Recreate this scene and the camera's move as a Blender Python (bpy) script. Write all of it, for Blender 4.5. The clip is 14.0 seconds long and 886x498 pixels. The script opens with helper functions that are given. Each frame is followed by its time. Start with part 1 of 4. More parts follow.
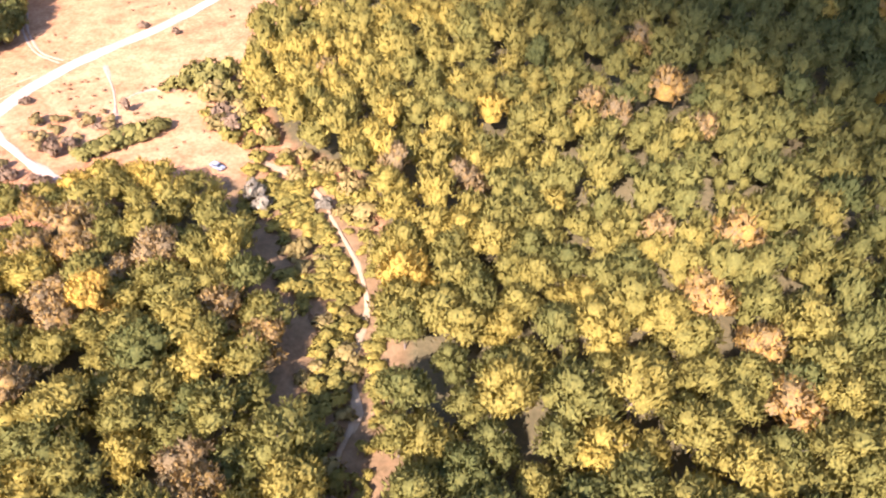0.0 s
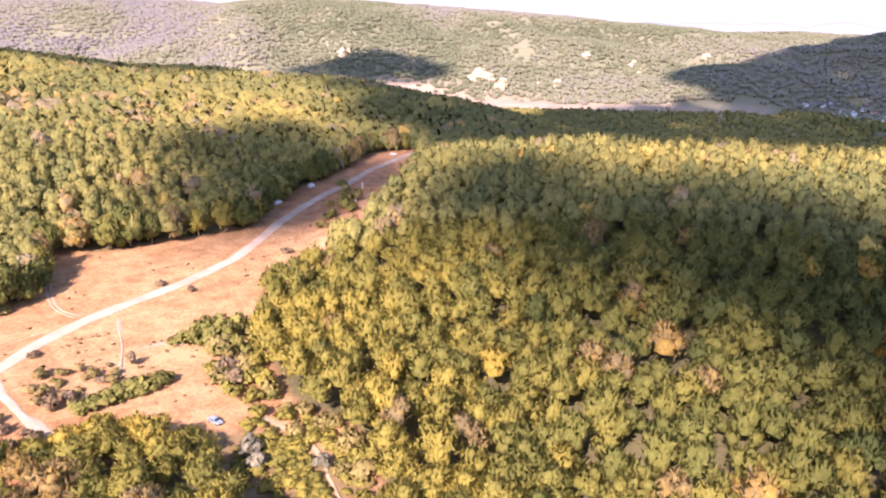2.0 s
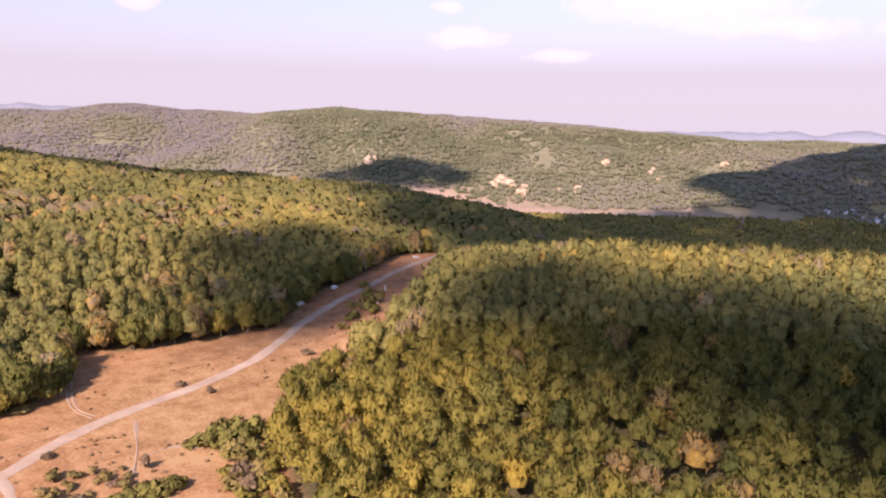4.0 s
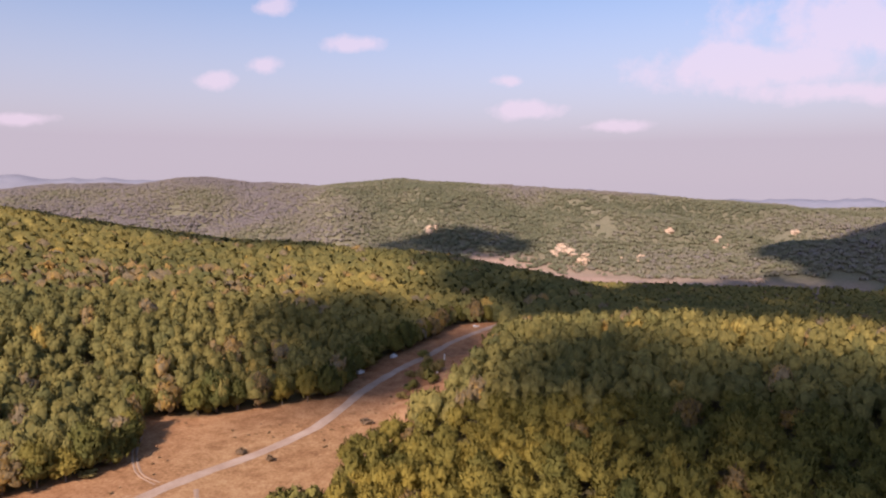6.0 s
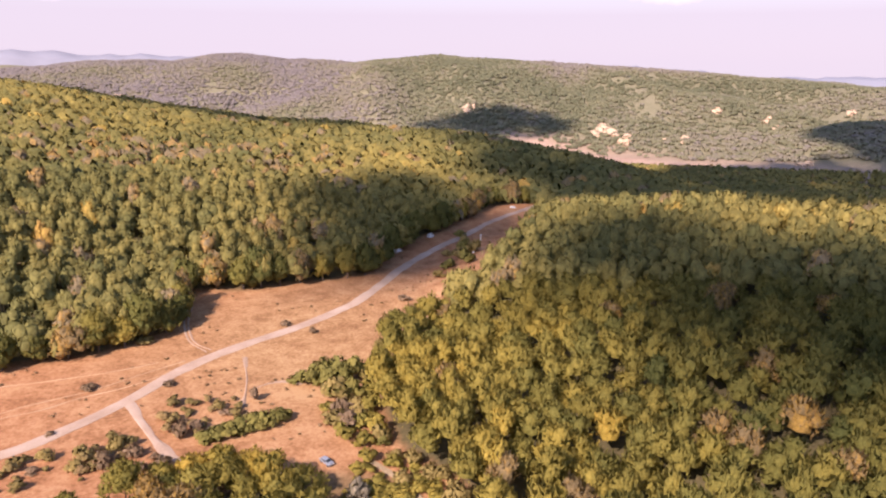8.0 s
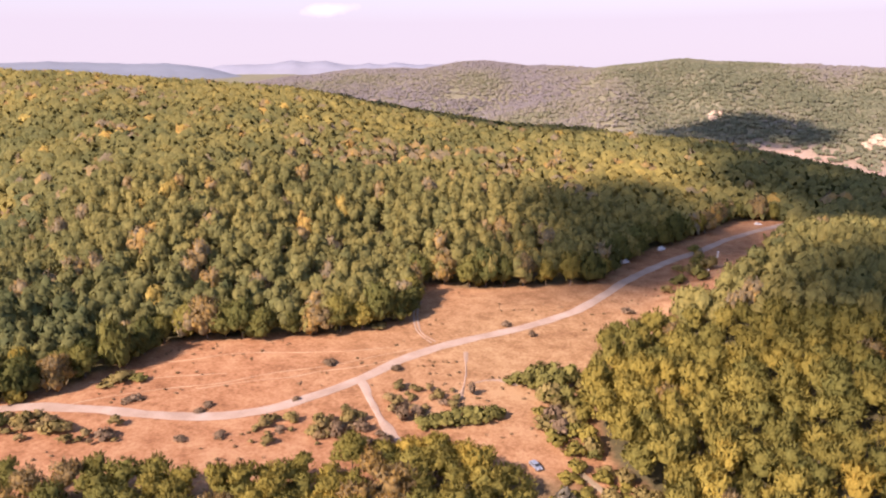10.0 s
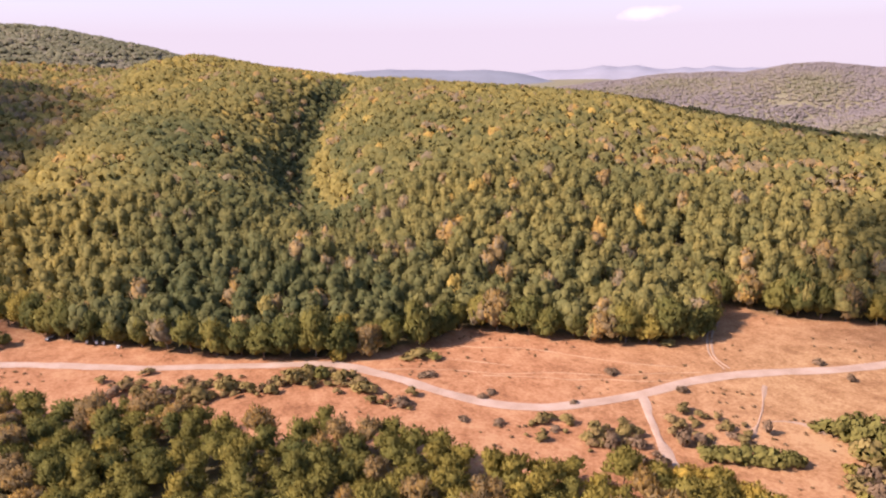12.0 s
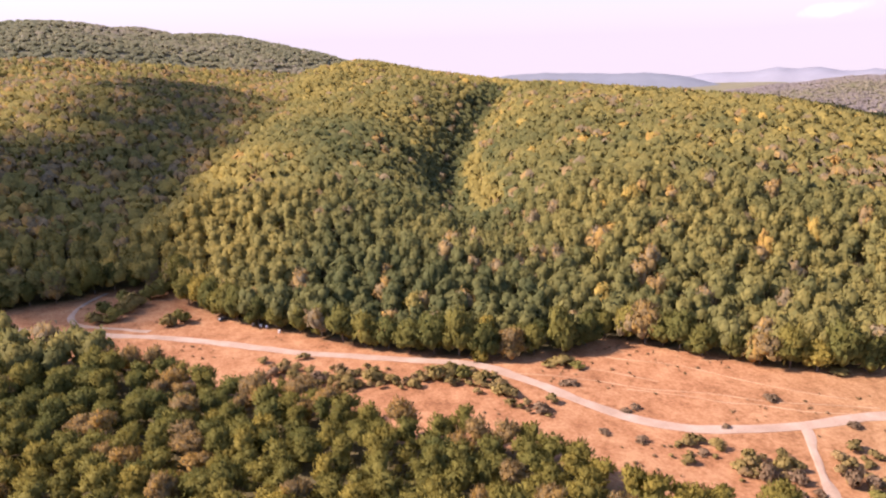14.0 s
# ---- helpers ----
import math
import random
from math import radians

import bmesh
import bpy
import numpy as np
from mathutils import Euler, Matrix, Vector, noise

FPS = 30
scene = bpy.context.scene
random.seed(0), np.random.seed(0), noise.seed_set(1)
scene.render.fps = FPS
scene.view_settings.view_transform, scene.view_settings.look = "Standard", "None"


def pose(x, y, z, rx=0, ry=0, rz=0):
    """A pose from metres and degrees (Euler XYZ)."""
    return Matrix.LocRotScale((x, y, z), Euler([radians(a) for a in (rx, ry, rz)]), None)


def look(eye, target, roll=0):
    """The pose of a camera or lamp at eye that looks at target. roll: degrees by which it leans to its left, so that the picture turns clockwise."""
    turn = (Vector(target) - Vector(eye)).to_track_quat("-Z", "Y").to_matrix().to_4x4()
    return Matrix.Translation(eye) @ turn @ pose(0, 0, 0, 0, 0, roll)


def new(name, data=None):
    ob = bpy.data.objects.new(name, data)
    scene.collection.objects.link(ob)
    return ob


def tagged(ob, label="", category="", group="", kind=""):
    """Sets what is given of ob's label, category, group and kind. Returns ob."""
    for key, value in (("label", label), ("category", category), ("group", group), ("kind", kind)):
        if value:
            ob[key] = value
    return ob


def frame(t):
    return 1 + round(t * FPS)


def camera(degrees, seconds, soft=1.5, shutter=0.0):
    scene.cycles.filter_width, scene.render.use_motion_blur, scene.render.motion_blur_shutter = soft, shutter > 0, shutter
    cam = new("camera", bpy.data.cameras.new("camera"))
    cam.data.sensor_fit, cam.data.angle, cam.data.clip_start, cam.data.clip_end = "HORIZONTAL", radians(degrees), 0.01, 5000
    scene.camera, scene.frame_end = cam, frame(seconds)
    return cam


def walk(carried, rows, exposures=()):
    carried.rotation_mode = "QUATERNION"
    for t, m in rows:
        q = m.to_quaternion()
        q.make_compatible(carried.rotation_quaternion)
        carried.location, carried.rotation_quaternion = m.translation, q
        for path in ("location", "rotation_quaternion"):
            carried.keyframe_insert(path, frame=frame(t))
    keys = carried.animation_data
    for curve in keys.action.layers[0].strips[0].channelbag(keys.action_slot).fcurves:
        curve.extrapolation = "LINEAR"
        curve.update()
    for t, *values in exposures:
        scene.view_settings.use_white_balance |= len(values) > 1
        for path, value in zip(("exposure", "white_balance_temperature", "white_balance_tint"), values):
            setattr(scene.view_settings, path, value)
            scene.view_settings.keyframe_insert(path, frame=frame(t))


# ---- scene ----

# ------------------------------------------------------------------ camera
# A drone hovers 100 m over the valley floor; it tilts up, then pans to its left.
cam = camera(65.9, 14.0, soft=2.2)
EYE_Z = 100.0
walk(cam, [
    (0.0, pose(0, 0, EYE_Z, 49.30, -0.90, 0.20)),
    (0.5, pose(0, 0, EYE_Z, 56.49, -0.86, 0.31)),
    (1.0, pose(0, 0, EYE_Z, 62.69, -0.84, 0.43)),
    (1.5, pose(0, 0, EYE_Z, 67.56, -0.83, 0.45)),
    (2.0, pose(0, 0, EYE_Z, 70.32, -0.82, 0.41)),
    (2.5, pose(0, 0, EYE_Z, 72.88, -0.85, 0.36)),
    (3.0, pose(0, 0, EYE_Z, 75.30, -0.87, 0.31)),
    (3.5, pose(0, 0, EYE_Z, 77.27, -0.87, 0.48)),
    (4.0, pose(0, 0, EYE_Z, 78.89, -0.84, 2.31)),
    (4.2, pose(0, 0, EYE_Z, 79.61, -0.82, 4.12)),
    (6.3, pose(0, 0, EYE_Z, 84.86, -0.28, 7.31)),
    (6.5, pose(0, 0, EYE_Z, 84.90, -0.28, 7.30)),
    (7.0, pose(0, 0, EYE_Z, 76.90, -0.24, 7.24)),
    (7.2, pose(0, 0, EYE_Z, 75.05, -0.22, 7.24)),
    (9.3, pose(0, 0, EYE_Z, 75.03, 0.10, 21.55)),
    (9.5, pose(0, 0, EYE_Z, 75.05, 0.18, 23.36)),
    (10.0, pose(0, 0, EYE_Z, 75.12, 0.47, 29.62)),
    (10.5, pose(0, 0, EYE_Z, 75.29, 0.73, 36.52)),
    (11.0, pose(0, 0, EYE_Z, 75.44, 0.86, 42.84)),
    (11.5, pose(0, 0, EYE_Z, 75.65, 1.01, 48.76)),
    (12.0, pose(0, 0, EYE_Z, 75.84, 1.04, 54.45)),
    (12.5, pose(0, 0, EYE_Z, 76.02, 1.07, 59.24)),
    (13.0, pose(0, 0, EYE_Z, 76.16, 1.09, 62.96)),
    (13.5, pose(0, 0, EYE_Z, 76.27, 1.16, 65.13)),
    (14.0, pose(0, 0, EYE_Z, 76.36, 1.20, 67.07)),
], exposures=[
    (0.0, 2.27, 6000, 28), (1.0, 2.12, 5900, 29), (2.0, 1.9, 6050, 28), (2.5, 1.65, 6250, 29), (3.0, 1.33, 6400, 30), (4.2, 0.98, 6500, 30), (6.3, 0.5, 6500, 26), (6.6, 0.5, 6500, 26),
    (7.2, 0.98, 6500, 28), (9.5, 1.18, 6500, 29), (11.5, 1.12, 6500, 31), (14.0, 1.27, 6500, 29),
])

# ------------------------------------------------------------------ world and sun
SUN_AZ, SUN_EL = radians(155), radians(40)   # azimuth counted to the left of +y
TO_SUN = Vector((-math.sin(SUN_AZ) * math.cos(SUN_EL), math.cos(SUN_AZ) * math.cos(SUN_EL), math.sin(SUN_EL)))


def node(tree, kind, inputs=(), **props):
    n = tree.nodes.new(kind)
    for k, v in props.items():
        setattr(n, k, v)
    for k, v in dict(inputs).items():
        if hasattr(v, "is_output"):
            tree.links.new(v, n.inputs[k])
        else:
            n.inputs[k].default_value = v
    return n


def calc(tree, op, a, b=0.0, c=0.0, clamp=False):
    return node(tree, "ShaderNodeMath", {0: a, 1: b, 2: c}, operation=op, use_clamp=clamp).outputs[0]


def mixed(tree, fac, a, b):
    n = tree.nodes.new("ShaderNodeMix")
    n.data_type = "RGBA"
    for k, v in ((0, fac), (6, a), (7, b)):
        if hasattr(v, "is_output"):
            tree.links.new(v, n.inputs[k])
        else:
            n.inputs[k].default_value = v
    return n.outputs[2]


def build_world():
    world = bpy.data.worlds.new("sky")
    world.use_nodes = True
    scene.world = world
    tr = world.node_tree
    tr.nodes.clear()
    sky = node(tr, "ShaderNodeTexSky", sky_type="NISHITA", sun_disc=False, sun_elevation=SUN_EL,
               sun_rotation=-SUN_AZ, altitude=400.0, air_density=1.0, dust_density=0.7, ozone_density=1.0)
    geo = node(tr, "ShaderNodeTexCoord")
    sep = node(tr, "ShaderNodeSeparateXYZ", {0: geo.outputs["Generated"]})
    # fair-weather clouds: sideways slope, upward slope, half-width, half-height
    ahead = calc(tr, "MAXIMUM", sep.outputs[1], 0.05)
    u = calc(tr, "DIVIDE", sep.outputs[0], ahead)
    v = calc(tr, "DIVIDE", sep.outputs[2], ahead)
    wob = node(tr, "ShaderNodeTexNoise", {"Vector": geo.outputs["Generated"], "Scale": 14.0, "Detail": 6.0, "Roughness": 0.62})
    off = calc(tr, "SUBTRACT", wob.outputs[0], 0.5)
    total = None
    for u0, v0, a, b in CLOUDS:
        a, b = a * 0.88, b * 0.82
        du = calc(tr, "DIVIDE", calc(tr, "SUBTRACT", u, u0), a)
        dv = calc(tr, "DIVIDE", calc(tr, "SUBTRACT", v, v0), b)
        d = calc(tr, "SQRT", calc(tr, "ADD", calc(tr, "MULTIPLY", du, du), calc(tr, "MULTIPLY", dv, dv)))
        m = calc(tr, "MULTIPLY_ADD", calc(tr, "ADD", d, calc(tr, "MULTIPLY", off, 3.4)), -1.35, 1.75, clamp=True)
        total = m if total is None else calc(tr, "MAXIMUM", total, m)
    total = calc(tr, "MULTIPLY", total, 0.62)
    # thin pinkish haze lies on the horizon
    low = calc(tr, "MULTIPLY_ADD", sep.outputs[2], -5.0, 1.3, clamp=True)
    hazy = mixed(tr, calc(tr, "MULTIPLY", low, 0.97), sky.outputs[0], (3.5, 3.27, 3.62, 1))
    whole = mixed(tr, total, hazy, (5.7, 4.95, 5.6, 1))
    bg = node(tr, "ShaderNodeBackground", {0: whole, 1: 0.107})
    node(tr, "ShaderNodeOutputWorld", {0: bg.outputs[0]})


CLOUDS = [(-0.390, 0.260, 0.034, 0.015), (-0.258, 0.204, 0.040, 0.015), (-0.402, 0.178, 0.030, 0.016), (-0.470, 0.156, 0.032, 0.013),
          (-0.80, 0.100, 0.058, 0.011), (-0.005, 0.106, 0.065, 0.015), (0.110, 0.083, 0.048, 0.010), (-0.032, 0.148, 0.022, 0.010),
          (0.34, 0.165, 0.17, 0.036), (0.47, 0.21, 0.19, 0.060), (0.29, 0.178, 0.09, 0.020), (0.42, 0.128, 0.14, 0.018)]
build_world()
sun_data = bpy.data.lights.new("sun", "SUN")
sun_data.energy, sun_data.angle, sun_data.color = 4.2, radians(0.53), (1.0, 0.90, 0.76)
sun = new("sun", sun_data)
sun.matrix_world = look(TO_SUN * 900, (0, 0, 0))


# ------------------------------------------------------------------ materials
def material(name):
    mat = bpy.data.materials.new(name)
    mat.use_nodes = True
    tr = mat.node_tree
    tr.nodes.clear()
    return mat, tr


def finish(tr, shader):
    node(tr, "ShaderNodeOutputMaterial", {0: shader})


def ramp(tr, fac, stops):
    n = tr.nodes.new("ShaderNodeValToRGB")
    tr.links.new(fac, n.inputs[0])
    el = n.color_ramp.elements
    while len(el) < len(stops):
        el.new(0.5)
    for e, (p, c) in zip(el, stops):
        e.position, e.color = p, (*c, 1)
    return n.outputs[0]


def plain(name, colour, rough=0.8, grain=0.3, size=4.0, metal=0.0, bump=0.2):
    """A worn solid surface: two scales of colour noise and a fine relief."""
    mat, tr = material(name)
    co = node(tr, "ShaderNodeTexCoord").outputs["Object"]
    big = node(tr, "ShaderNodeTexNoise", {"Vector": co, "Scale": size * 0.3, "Detail": 3.0})
    fine = node(tr, "ShaderNodeTexNoise", {"Vector": co, "Scale": size * 3, "Detail": 5.0})
    f = calc(tr, "ADD", calc(tr, "MULTIPLY", big.outputs[0], 0.6), calc(tr, "MULTIPLY", fine.outputs[0], 0.4))
    dark = [c * (1 - grain) for c in colour]
    lite = [min(1, c * (1 + grain)) for c in colour]
    col = ramp(tr, f, [(0.3, dark), (0.7, lite)])
    bmp = node(tr, "ShaderNodeBump", {"Strength": bump, "Distance": 0.05, "Height": fine.outputs[0]})
    p = node(tr, "ShaderNodeBsdfPrincipled", {"Base Color": col, "Roughness": rough, "Metallic": metal, "Normal": bmp.outputs[0]})
    finish(tr, p.outputs[0])
    return mat


LEAF_STOPS = [(0.0, (0.106, 0.113, 0.035)), (0.28, (0.198, 0.173, 0.045)), (0.50, (0.290, 0.228, 0.053)), (0.66, (0.376, 0.282, 0.060)),
              (0.80, (0.49, 0.322, 0.062)), (0.88, (0.43, 0.256, 0.064)), (1.0, (0.25, 0.180, 0.090))]
# distant leaves, with the haze of distance mixed into their colours
HAZY_FAR_STOPS = [(0.0, (0.165, 0.165, 0.095)), (0.35, (0.240, 0.224, 0.130)), (0.65, (0.285, 0.245, 0.178)), (1.0, (0.268, 0.226, 0.212))]



def leaf_material(name, by_object=None, stops=LEAF_STOPS, grain=2.6):
    """Foliage: the tone of a tree picks the hue (green, olive, yellow, russet), noise varies the leaves."""
    mat, tr = material(name)
    co = node(tr, "ShaderNodeTexCoord").outputs["Object"]
    if by_object is None:
        tone = node(tr, "ShaderNodeAttribute", attribute_name="tone").outputs["Fac"]
    else:
        r = node(tr, "ShaderNodeObjectInfo").outputs["Random"]
        tone = calc(tr, "MULTIPLY_ADD", r, by_object[1] - by_object[0], by_object[0])
    fine = node(tr, "ShaderNodeTexNoise", {"Vector": co, "Scale": 1.1, "Detail": 4.0, "Roughness": 0.7})
    leafy = node(tr, "ShaderNodeTexVoronoi", {"Vector": co, "Scale": grain})
    isl = node(tr, "ShaderNodeNewGeometry").outputs["Random Per Island"]
    t2 = calc(tr, "ADD", tone, calc(tr, "MULTIPLY", calc(tr, "SUBTRACT", fine.outputs[0], 0.5), 0.22))
    t3 = calc(tr, "ADD", t2, calc(tr, "MULTIPLY", calc(tr, "SUBTRACT", isl, 0.5), 0.14), clamp=True)
    sheen = node(tr, "ShaderNodeSeparateColor", {0: leafy.outputs["Color"]}).outputs[0]
    shade = calc(tr, "MULTIPLY_ADD", sheen, 0.44, 0.78)
    base = ramp(tr, t3, stops)
    col = node(tr, "ShaderNodeVectorMath", {0: base, 3: shade}, operation="SCALE").outputs[0]
    bmp = node(tr, "ShaderNodeBump", {"Strength": 0.3, "Distance": 0.12, "Height": leafy.outputs["Distance"]})
    p = node(tr, "ShaderNodeBsdfPrincipled", {"Base Color": col, "Roughness": 0.75, "Specular IOR Level": 0.06, "Normal": bmp.outputs[0]})
    tl = node(tr, "ShaderNodeBsdfTranslucent", {"Color": col})
    mx = node(tr, "ShaderNodeMixShader", {0: 0.38, 1: p.outputs[0], 2: tl.outputs[0]})
    finish(tr, mx.outputs[0])
    return mat


LEAVES = leaf_material("autumn_leaves")
# LEAF_STOPS lightened and made bluer, painting thin haze over the hillside trees
HAZY_HILL_STOPS = [(p, (r * 1.10, g * 1.12, b * (1.45 if p < 0.85 else 1.3))) for p, (r, g, b) in LEAF_STOPS[:-1]] + [(1.0, (0.275, 0.212, 0.122))]
LEAVES_HILL = leaf_material("hazed_hillside_leaves", None, HAZY_HILL_STOPS, 0.8)
LEAVES_FAR = leaf_material("haze_tinted_leaves", None, HAZY_FAR_STOPS, 0.3)
LEAVES_GREEN = leaf_material("green_leaves", (0.05, 0.34))
LEAVES_OLIVE = leaf_material("olive_leaves", (0.34, 0.60))
LEAVES_YELLOW = leaf_material("yellow_leaves", (0.64, 0.80))
LEAVES_ORANGE = leaf_material("orange_leaves", (0.79, 0.86))
LEAVES_RUSSET = leaf_material("russet_leaves", (0.94, 1.0))
BARK = plain("bark", (0.16, 0.12, 0.09), 0.9, 0.4, 3.0, bump=0.6)


def ground_material():
    mat, tr = material("ground")
    geo = node(tr, "ShaderNodeNewGeometry")
    pos = geo.outputs["Position"]
    big = node(tr, "ShaderNodeTexNoise", {"Vector": pos, "Scale": 0.02, "Detail": 5.0, "Roughness": 0.6})
    mid = node(tr, "ShaderNodeTexNoise", {"Vector": pos, "Scale": 0.14, "Detail": 6.0, "Roughness": 0.65})
    fine = node(tr, "ShaderNodeTexNoise", {"Vector": pos, "Scale": 0.8, "Detail": 6.0, "Roughness": 0.75})
    f = calc(tr, "ADD", calc(tr, "MULTIPLY", big.outputs[0], 0.26),
             calc(tr, "ADD", calc(tr, "MULTIPLY", mid.outputs[0], 0.34), calc(tr, "MULTIPLY", fine.outputs[0], 0.40)))
    grass = ramp(tr, f, [(0.37, (0.160, 0.067, 0.029)), (0.45, (0.292, 0.130, 0.060)), (0.51, (0.38, 0.180, 0.087)), (0.56, (0.435, 0.232, 0.118)), (0.64, (0.41, 0.240, 0.116))])
    straw = ramp(tr, f, [(0.37, (0.165, 0.078, 0.034)), (0.45, (0.272, 0.139, 0.063)), (0.51, (0.36, 0.198, 0.093)), (0.56, (0.43, 0.258, 0.128)), (0.64, (0.40, 0.252, 0.124))])
    # the grass is paler and yellower in the narrow middle of the valley
    away = node(tr, "ShaderNodeVectorMath", {0: pos, 1: (-85.0, 225.0, 0.0)}, operation="DISTANCE").outputs["Value"]
    grass = mixed(tr, calc(tr, "MULTIPLY_ADD", calc(tr, "MULTIPLY_ADD", mid.outputs[0], 50.0, away), -0.014, 1.75, clamp=True), grass, straw)
    litter = ramp(tr, f, [(0.35, (0.070, 0.058, 0.028)), (0.65, (0.150, 0.120, 0.060))])
    gravel = ramp(tr, f, [(0.35, (0.30, 0.185, 0.132)), (0.65, (0.48, 0.335, 0.25))])
    op = node(tr, "ShaderNodeAttribute", attribute_name="meadow").outputs["Fac"]
    rv = node(tr, "ShaderNodeAttribute", attribute_name="riverbed").outputs["Fac"]
    edge = calc(tr, "MULTIPLY_ADD", calc(tr, "SUBTRACT", fine.outputs[0], 0.5), 0.5, op)
    col = mixed(tr, calc(tr, "SMOOTH_MIN", calc(tr, "MAXIMUM", edge, 0.0), 1.0, 0.05), litter, grass)
    open_wood = ramp(tr, f, [(0.36, (0.15, 0.14, 0.082)), (0.5, (0.20, 0.178, 0.11)), (0.64, (0.255, 0.215, 0.145))])
    col = mixed(tr, node(tr, "ShaderNodeAttribute", attribute_name="pasture").outputs["Fac"], col, open_wood)
    col = mixed(tr, rv, col, gravel)
    bmp = node(tr, "ShaderNodeBump", {"Strength": 0.5, "Distance": 0.5, "Height": fine.outputs[0]})
    p = node(tr, "ShaderNodeBsdfPrincipled", {"Base Color": col, "Roughness": 0.95, "Specular IOR Level": 0.1, "Normal": bmp.outputs[0]})
    finish(tr, p.outputs[0])
    return mat


GROUND = ground_material()


def road_material():
    mat, tr = material("gravel_road")
    pos = node(tr, "ShaderNodeNewGeometry").outputs["Position"]
    big = node(tr, "ShaderNodeTexNoise", {"Vector": pos, "Scale": 0.12, "Detail": 4.0})
    fine = node(tr, "ShaderNodeTexNoise", {"Vector": pos, "Scale": 2.5, "Detail": 6.0, "Roughness": 0.7})
    f = calc(tr, "ADD", calc(tr, "MULTIPLY", big.outputs[0], 0.5), calc(tr, "MULTIPLY", fine.outputs[0], 0.5))
    col = ramp(tr, f, [(0.33, (0.275, 0.178, 0.120)), (0.5, (0.39, 0.268, 0.192)), (0.66, (0.46, 0.345, 0.265))])
    bmp = node(tr, "ShaderNodeBump", {"Strength": 0.4, "Distance": 0.15, "Height": fine.outputs[0]})
    p = node(tr, "ShaderNodeBsdfPrincipled", {"Base Color": col, "Roughness": 0.95, "Normal": bmp.outputs[0]})
    finish(tr, p.outputs[0])
    return mat


ROAD = road_material()
SOIL = plain("dry_soil", (0.31, 0.222, 0.13), 0.95, 0.35, 0.5, bump=0.5)
EARTH = plain("bare_earth", (0.34, 0.22, 0.145), 0.95, 0.3, 0.5, bump=0.5)
ROCK = plain("pale_rock", (0.50, 0.35, 0.235), 0.9, 0.35, 0.25, bump=0.8)
WHITE = plain("white_paint", (0.80, 0.78, 0.74), 0.6, 0.06, 2.0)
PLASTER = plain("plaster", (0.66, 0.62, 0.56), 0.85, 0.12, 1.0)
ROOF_RED = plain("roof_tile", (0.34, 0.15, 0.10), 0.8, 0.3, 2.0)
ROOF_GREY = plain("roof_sheet", (0.42, 0.42, 0.44), 0.5, 0.2, 2.0, 0.4)
CLOUD = plain("cloud", (0.85, 0.85, 0.85), 1.0, 0.05, 0.01, bump=0.0)


# ------------------------------------------------------------------ the lie of the land
def smooth(a, b, x):
    t = np.clip((x - a) / (b - a), 0, 1)
    return t * t * (3 - 2 * t)


def lattice(ix, iy, seed):
    n = np.sin(ix * 127.1 + iy * 311.7 + seed * 74.7) * 43758.5453
    return n - np.floor(n)


def wave(x, y, size, seed=0):
    """Smooth value noise from -1 to 1 over cells of the given size."""
    x, y = np.asarray(x, float) / size, np.asarray(y, float) / size
    ix, iy = np.floor(x), np.floor(y)
    fx, fy = x - ix, y - iy
    fx, fy = fx * fx * (3 - 2 * fx), fy * fy * (3 - 2 * fy)
    a, b = lattice(ix, iy, seed), lattice(ix + 1, iy, seed)
    c, d = lattice(ix, iy + 1, seed), lattice(ix + 1, iy + 1, seed)
    return 2 * ((a * (1 - fx) + b * fx) * (1 - fy) + (c * (1 - fx) + d * fx) * fy) - 1


def along(points, x, y):
    """Distance to a polyline of (x, y, ...) and the values there, blended along it."""
    best, vals = None, None
    for p, q in zip(points[:-1], points[1:]):
        dx, dy = q[0] - p[0], q[1] - p[1]
        s = np.clip(((x - p[0]) * dx + (y - p[1]) * dy) / (dx * dx + dy * dy), 0, 1)
        d = np.hypot(x - p[0] - s * dx, y - p[1] - s * dy)
        w = [p[i] + s * (q[i] - p[i]) for i in range(2, len(p))]
        if best is None:
            best, vals = d, w
        else:
            near = d < best
            best = np.where(near, d, best)
            vals = [np.where(near, n, o) for n, o in zip(w, vals)]
    return best, vals


def at(az, r, *rest):
    return (-r * math.sin(radians(az)), r * math.cos(radians(az)), *rest)


# spines of the hills: x, y, height of the ground, half-width
HILL_A = [at(73.6, 1060, 121, 430), at(70, 980, 105, 600), at(66, 900, 97, 650), at(55, 800, 81, 555), at(48.5, 780, 66, 530), at(42.7, 760, 49, 515),
          at(38.6, 740, 38, 495), at(32, 720, 32, 430), at(22.6, 680, 30, 380), at(13, 640, 24, 280), at(6.6, 620, 13, 195), at(2.3, 600, 6, 160)]
HILL_B = [at(88.9, 345, 2, 36), at(87.8, 400, 15, 60), at(84.6, 480, 20, 90), at(81.7, 570, 32, 120), at(79.7, 660, 49, 150), at(78.7, 760, 72, 180), at(77.2, 860, 96, 220),
          at(75.4, 960, 114, 260), at(73.6, 1060, 121, 300)]
HILL_C = [at(125, 620, 70, 330), at(108, 800, 98, 440), at(99, 880, 106, 500), at(95, 900, 110, 520), at(90, 930, 100, 500), at(84, 980, 93, 480), at(80, 1020, 96, 420), at(76, 1150, 100, 380)]
